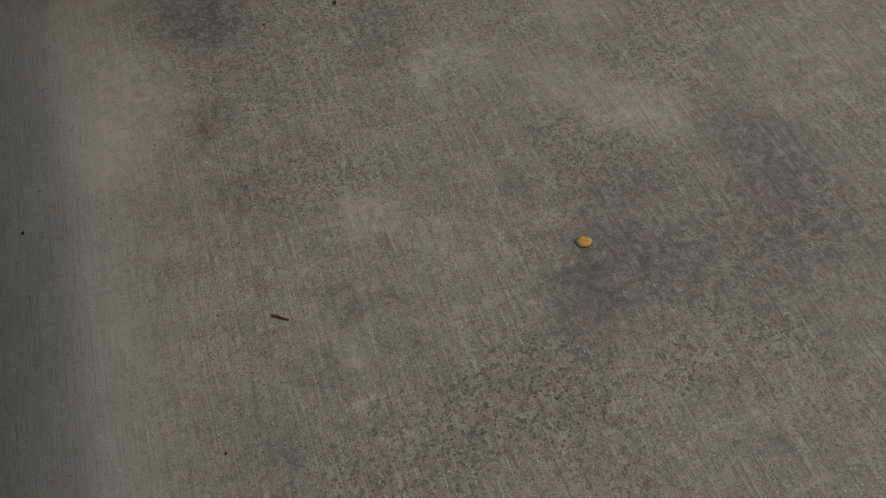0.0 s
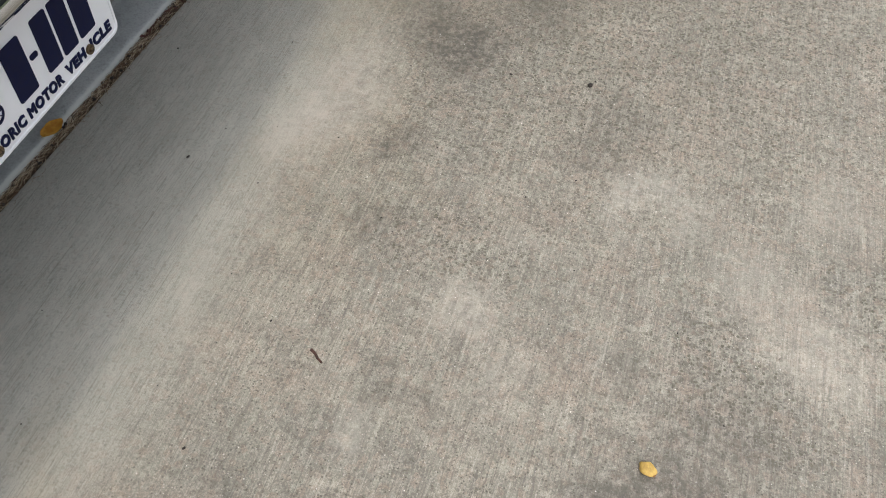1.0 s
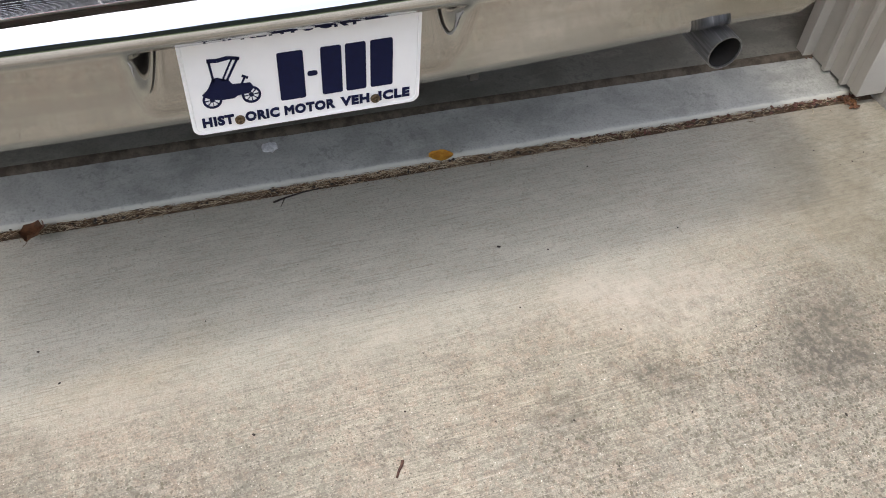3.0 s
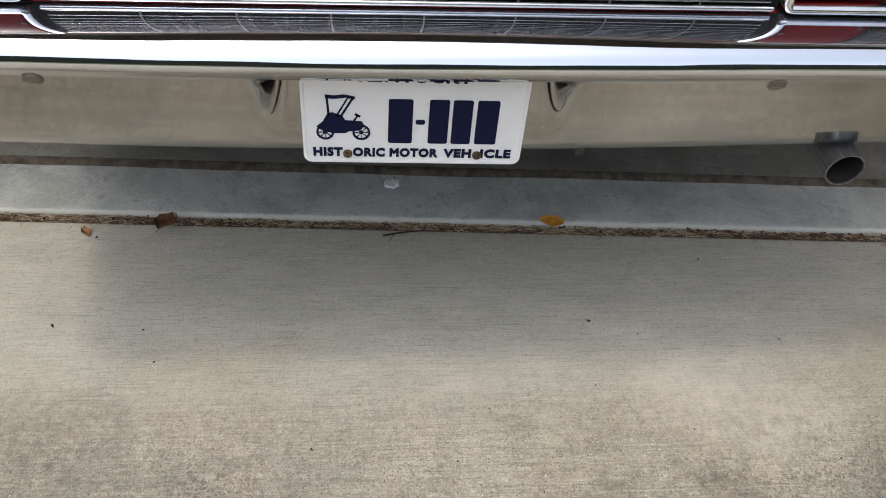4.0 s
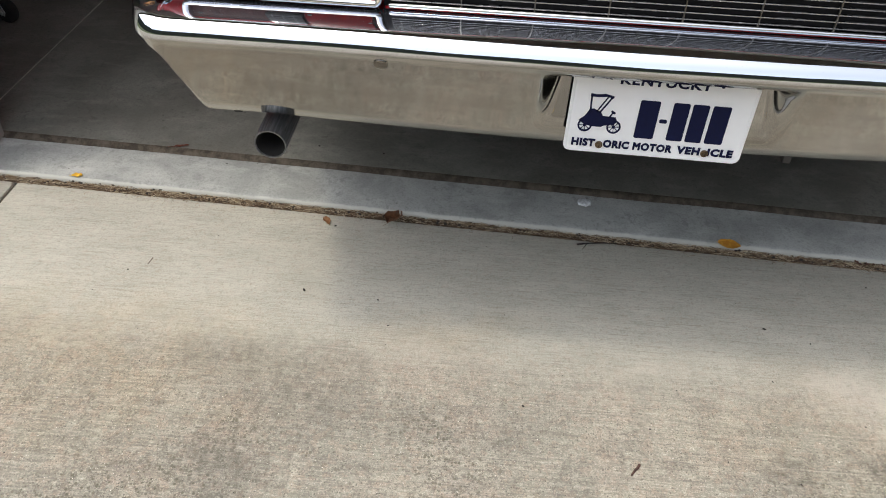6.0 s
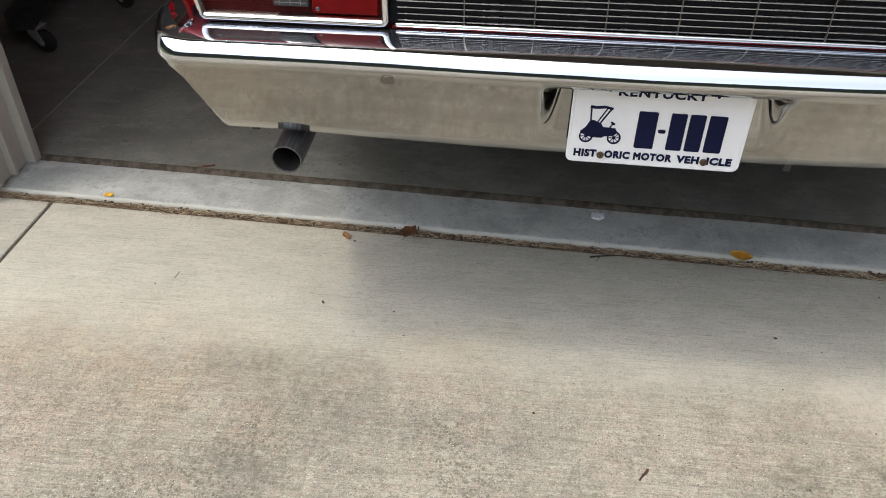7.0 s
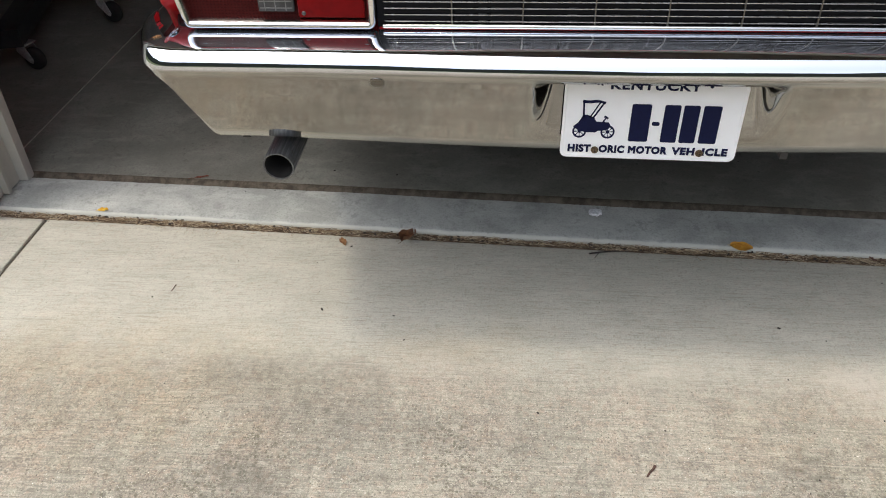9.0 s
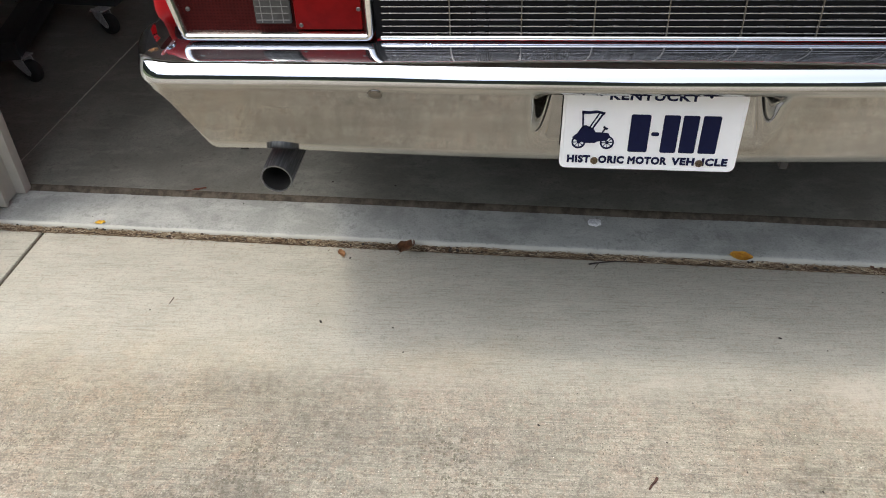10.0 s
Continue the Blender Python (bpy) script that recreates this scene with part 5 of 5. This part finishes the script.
def blade(p, heading, length, width, lift, bend):
    """A thin three-sided straw."""
    d = Vector((math.cos(heading), math.sin(heading), 0))
    s = Vector((-d.y, d.x, 0))
    base = len(verts)
    n = 4
    for i in range(n + 1):
        k = i / n
        c = p + d * (length * (k - 0.5)) + s * (bend * (k - 0.5) ** 2 * 4) + Vector((0, 0, lift * math.sin(math.pi * k)))
        w = width * (1 - 0.6 * abs(k - 0.4))
        verts.extend([c - s * w / 2, c + s * w / 2, c + Vector((0, 0, w * 0.8))])
    for i in range(n):
        a, b = base + 3 * i, base + 3 * i + 3
        for j in range(3):
            q = (j + 1) % 3
            faces.append((a + j, a + q, b + q, b + j))


for i in range(9500):
    u = rng.uniform(-2.3, 1.12)
    clump = 0.5 + 0.5 * noise.noise((u * 9, 0, 2))
    if rng.random() > (0.12 + 1.0 * clump) * (1.0 if u < 0.55 else 0.45):
        continue
    v = rng.gauss(0.0085, 0.006)
    v = min(0.0170, max(-0.004, v))
    z = rng.uniform(0.001, 0.006) + 0.004 * clump * rng.random()
    if v < 0.002:
        z = 0.0015
    blade(gp(u, v, z), rng.gauss(0, 0.45) - 0.03, rng.uniform(0.006, 0.036), rng.uniform(0.0005, 0.0011), rng.uniform(0, 0.003), rng.uniform(-0.0025, 0.0025))
for i in range(90):
    u, v = rng.uniform(-2.2, 1.1), rng.uniform(-0.02, 0.004)
    blade(gp(u, v, 0.001), rng.uniform(0, 3.14), rng.uniform(0.006, 0.022), rng.uniform(0.0005, 0.0009), 0.002, rng.uniform(-0.005, 0.005))
me = bpy.data.meshes.new("dry_needles")
me.from_pydata(verts, [], faces)
me.materials.append(M_STRAW)
tagged(new("dry_needles", me), "tangled dry pine needles and grass filling the crack", "dry grass", kind="stuff")

# crumbs in the crack: dark seeds and bits of bark
bm = bmesh.new()
for i in range(260):
    u = rng.uniform(-2.2, 1.12)
    c = gp(u, rng.uniform(0.0, 0.018), rng.uniform(0.002, 0.008))
    r = rng.uniform(0.0012, 0.0042)
    out = bmesh.ops.create_icosphere(bm, subdivisions=1, radius=1.0)
    for w in out["verts"]:
        w.co = c + Vector((w.co.x * r * rng.uniform(0.7, 1.4), w.co.y * r * rng.uniform(0.7, 1.3), w.co.z * r * 0.8))
tagged(part("bark_crumbs", bm, M_SPECK, smooth=50), "dark crumbs of bark and seed in the crack", "debris", kind="stuff")

# leaf litter along the foot of the jamb
rng2 = random.Random(77)
bm = bmesh.new()
for i in range(60):
    v = rng2.uniform(-0.03, 0.015) if i < 40 else rng2.uniform(0.145, 0.165)
    c = gp(1.058 + rng2.gauss(0, 0.006) + 0.03 * max(0, 0.06 - v) / 0.09, v, 0.026 + 0.004 * rng2.random() if v > 0.035 else 0.006)
    r = rng2.uniform(0.0015, 0.0055)
    out = bmesh.ops.create_icosphere(bm, subdivisions=1, radius=1.0)
    a = rng2.uniform(0, 3.14)
    for w in out["verts"]:
        px, py = w.co.x * r * 1.3, w.co.y * r * 0.7
        w.co = c + Vector((px * math.cos(a) - py * math.sin(a), px * math.sin(a) + py * math.cos(a), w.co.z * r * 0.5))
tagged(part("leaf_litter", bm, M_BROWN, smooth=50), "crumbled brown leaf litter along the foot of the jamb", "debris", kind="stuff")

# broken red-brown leaves in the crack towards the jamb
rng3 = random.Random(5)
verts, faces = [], []
for i in range(110):
    u = 1.12 - 0.75 * rng3.random() ** 1.5
    c = gp(u, rng3.uniform(-0.003, 0.017), rng3.uniform(0.004, 0.011))
    turn, tip, l, w = rng3.uniform(0, 3.14), rng3.uniform(-0.7, 0.7), rng3.uniform(0.005, 0.016), rng3.uniform(0.003, 0.007)
    m = Matrix.Translation(c) @ Euler((tip, rng3.uniform(-0.4, 0.4), turn)).to_matrix().to_4x4()
    base = len(verts)
    for z in (0.0003, -0.0003):
        verts.extend(m @ Vector(p) for p in ((-l / 2, -w / 3, z), (0, -w / 2, z + w * 0.3), (l / 2, -w / 5, z), (l / 2.2, w / 3, z + w * 0.1), (0, w / 2, z + w * 0.35), (-l / 2.3, w / 2.5, z)))
    faces.append([base + j for j in range(6)])
    faces.append([base + 11 - j for j in range(6)])
    faces.extend((base + j, base + 6 + j, base + 6 + (j + 1) % 6, base + (j + 1) % 6) for j in range(6))
me = bpy.data.meshes.new("leaf_scraps")
me.from_pydata(verts, [], faces)
me.materials.append(M_SCRAP)
tagged(new("leaf_scraps", me), "broken red-brown leaf scraps caught in the crack", "debris", kind="stuff")

# specks of debris strewn over the driveway
bm = bmesh.new()
SPOTS = ((0.132, -0.268, 0.0034), (0.222, -0.301, 0.0020), (0.585, -0.947, 0.0058), (0.561, -0.783, 0.0030), (0.117, -0.66, 0.0024), (-0.386, -0.535, 0.0028), (-0.873, -0.262, 0.0040), (-0.707, -0.274, 0.0024), (-0.845, -0.03, 0.0025))
spread = [(x, y, r) for x, y, r in SPOTS] + [(rng.uniform(-1.9, 1.1), rng.uniform(-1.9, -0.04), 0.0007 + 0.0015 * rng.random() ** 3) for i in range(330)]
for x, y, r in spread:
    out = bmesh.ops.create_icosphere(bm, subdivisions=1, radius=1.0)
    a = rng.uniform(0, 3.14)
    sx, sy = r * rng.uniform(0.8, 1.5), r * rng.uniform(0.6, 1.0)
    for w in out["verts"]:
        px, py, pz = w.co.x * sx, w.co.y * sy, w.co.z * r * 0.6
        w.co = Vector((x + px * math.cos(a) - py * math.sin(a), y + px * math.sin(a) + py * math.cos(a), r * 0.45 + pz))
tagged(part("ground_specks", bm, M_SPECK, smooth=50), "tiny dark seeds and crumbs strewn over the driveway", "debris", kind="stuff")
# bright grains of sand and quartz on the worn slab
rng4 = random.Random(12)
bm = bmesh.new()
for i in range(420):
    x, y, r = rng4.uniform(-1.3, 1.15), -0.55 - 1.5 * rng4.random(), 0.0005 + 0.0008 * rng4.random() ** 2
    out = bmesh.ops.create_icosphere(bm, subdivisions=1, radius=1.0)
    a, wide = rng4.uniform(0, 3.14), rng4.uniform(0.7, 1.6)
    for w in out["verts"]:
        px, py = w.co.x * r * wide, w.co.y * r * 0.8
        w.co = Vector((x + px * math.cos(a) - py * math.sin(a), y + px * math.sin(a) + py * math.cos(a), r * 0.3 + w.co.z * r * 0.5))
tagged(part("sand_grains", bm, M_QUARTZ, smooth=30), "pale grains of sand and quartz on the worn driveway", "sand", kind="stuff")
# and in the garage
bm = bmesh.new()
for i in range(160):
    u, v = rng.uniform(-1.8, 1.05), rng.uniform(0.05, 1.6)
    r = 0.0008 + 0.0028 * rng.random() ** 3
    out = bmesh.ops.create_icosphere(bm, subdivisions=1, radius=1.0)
    z = 0.0365 if v > 0.19 else 0.0375 if v > 0.147 else 0.0165 + 0.010 * (v / 0.15)
    for w in out["verts"]:
        w.co = gp(u, v, z) + Vector((w.co.x * r, w.co.y * r * 0.7, w.co.z * r * 0.6))
tagged(part("floor_specks", bm, M_SPECK, smooth=50), "tiny dark crumbs on the garage floor and apron", "debris", kind="stuff")
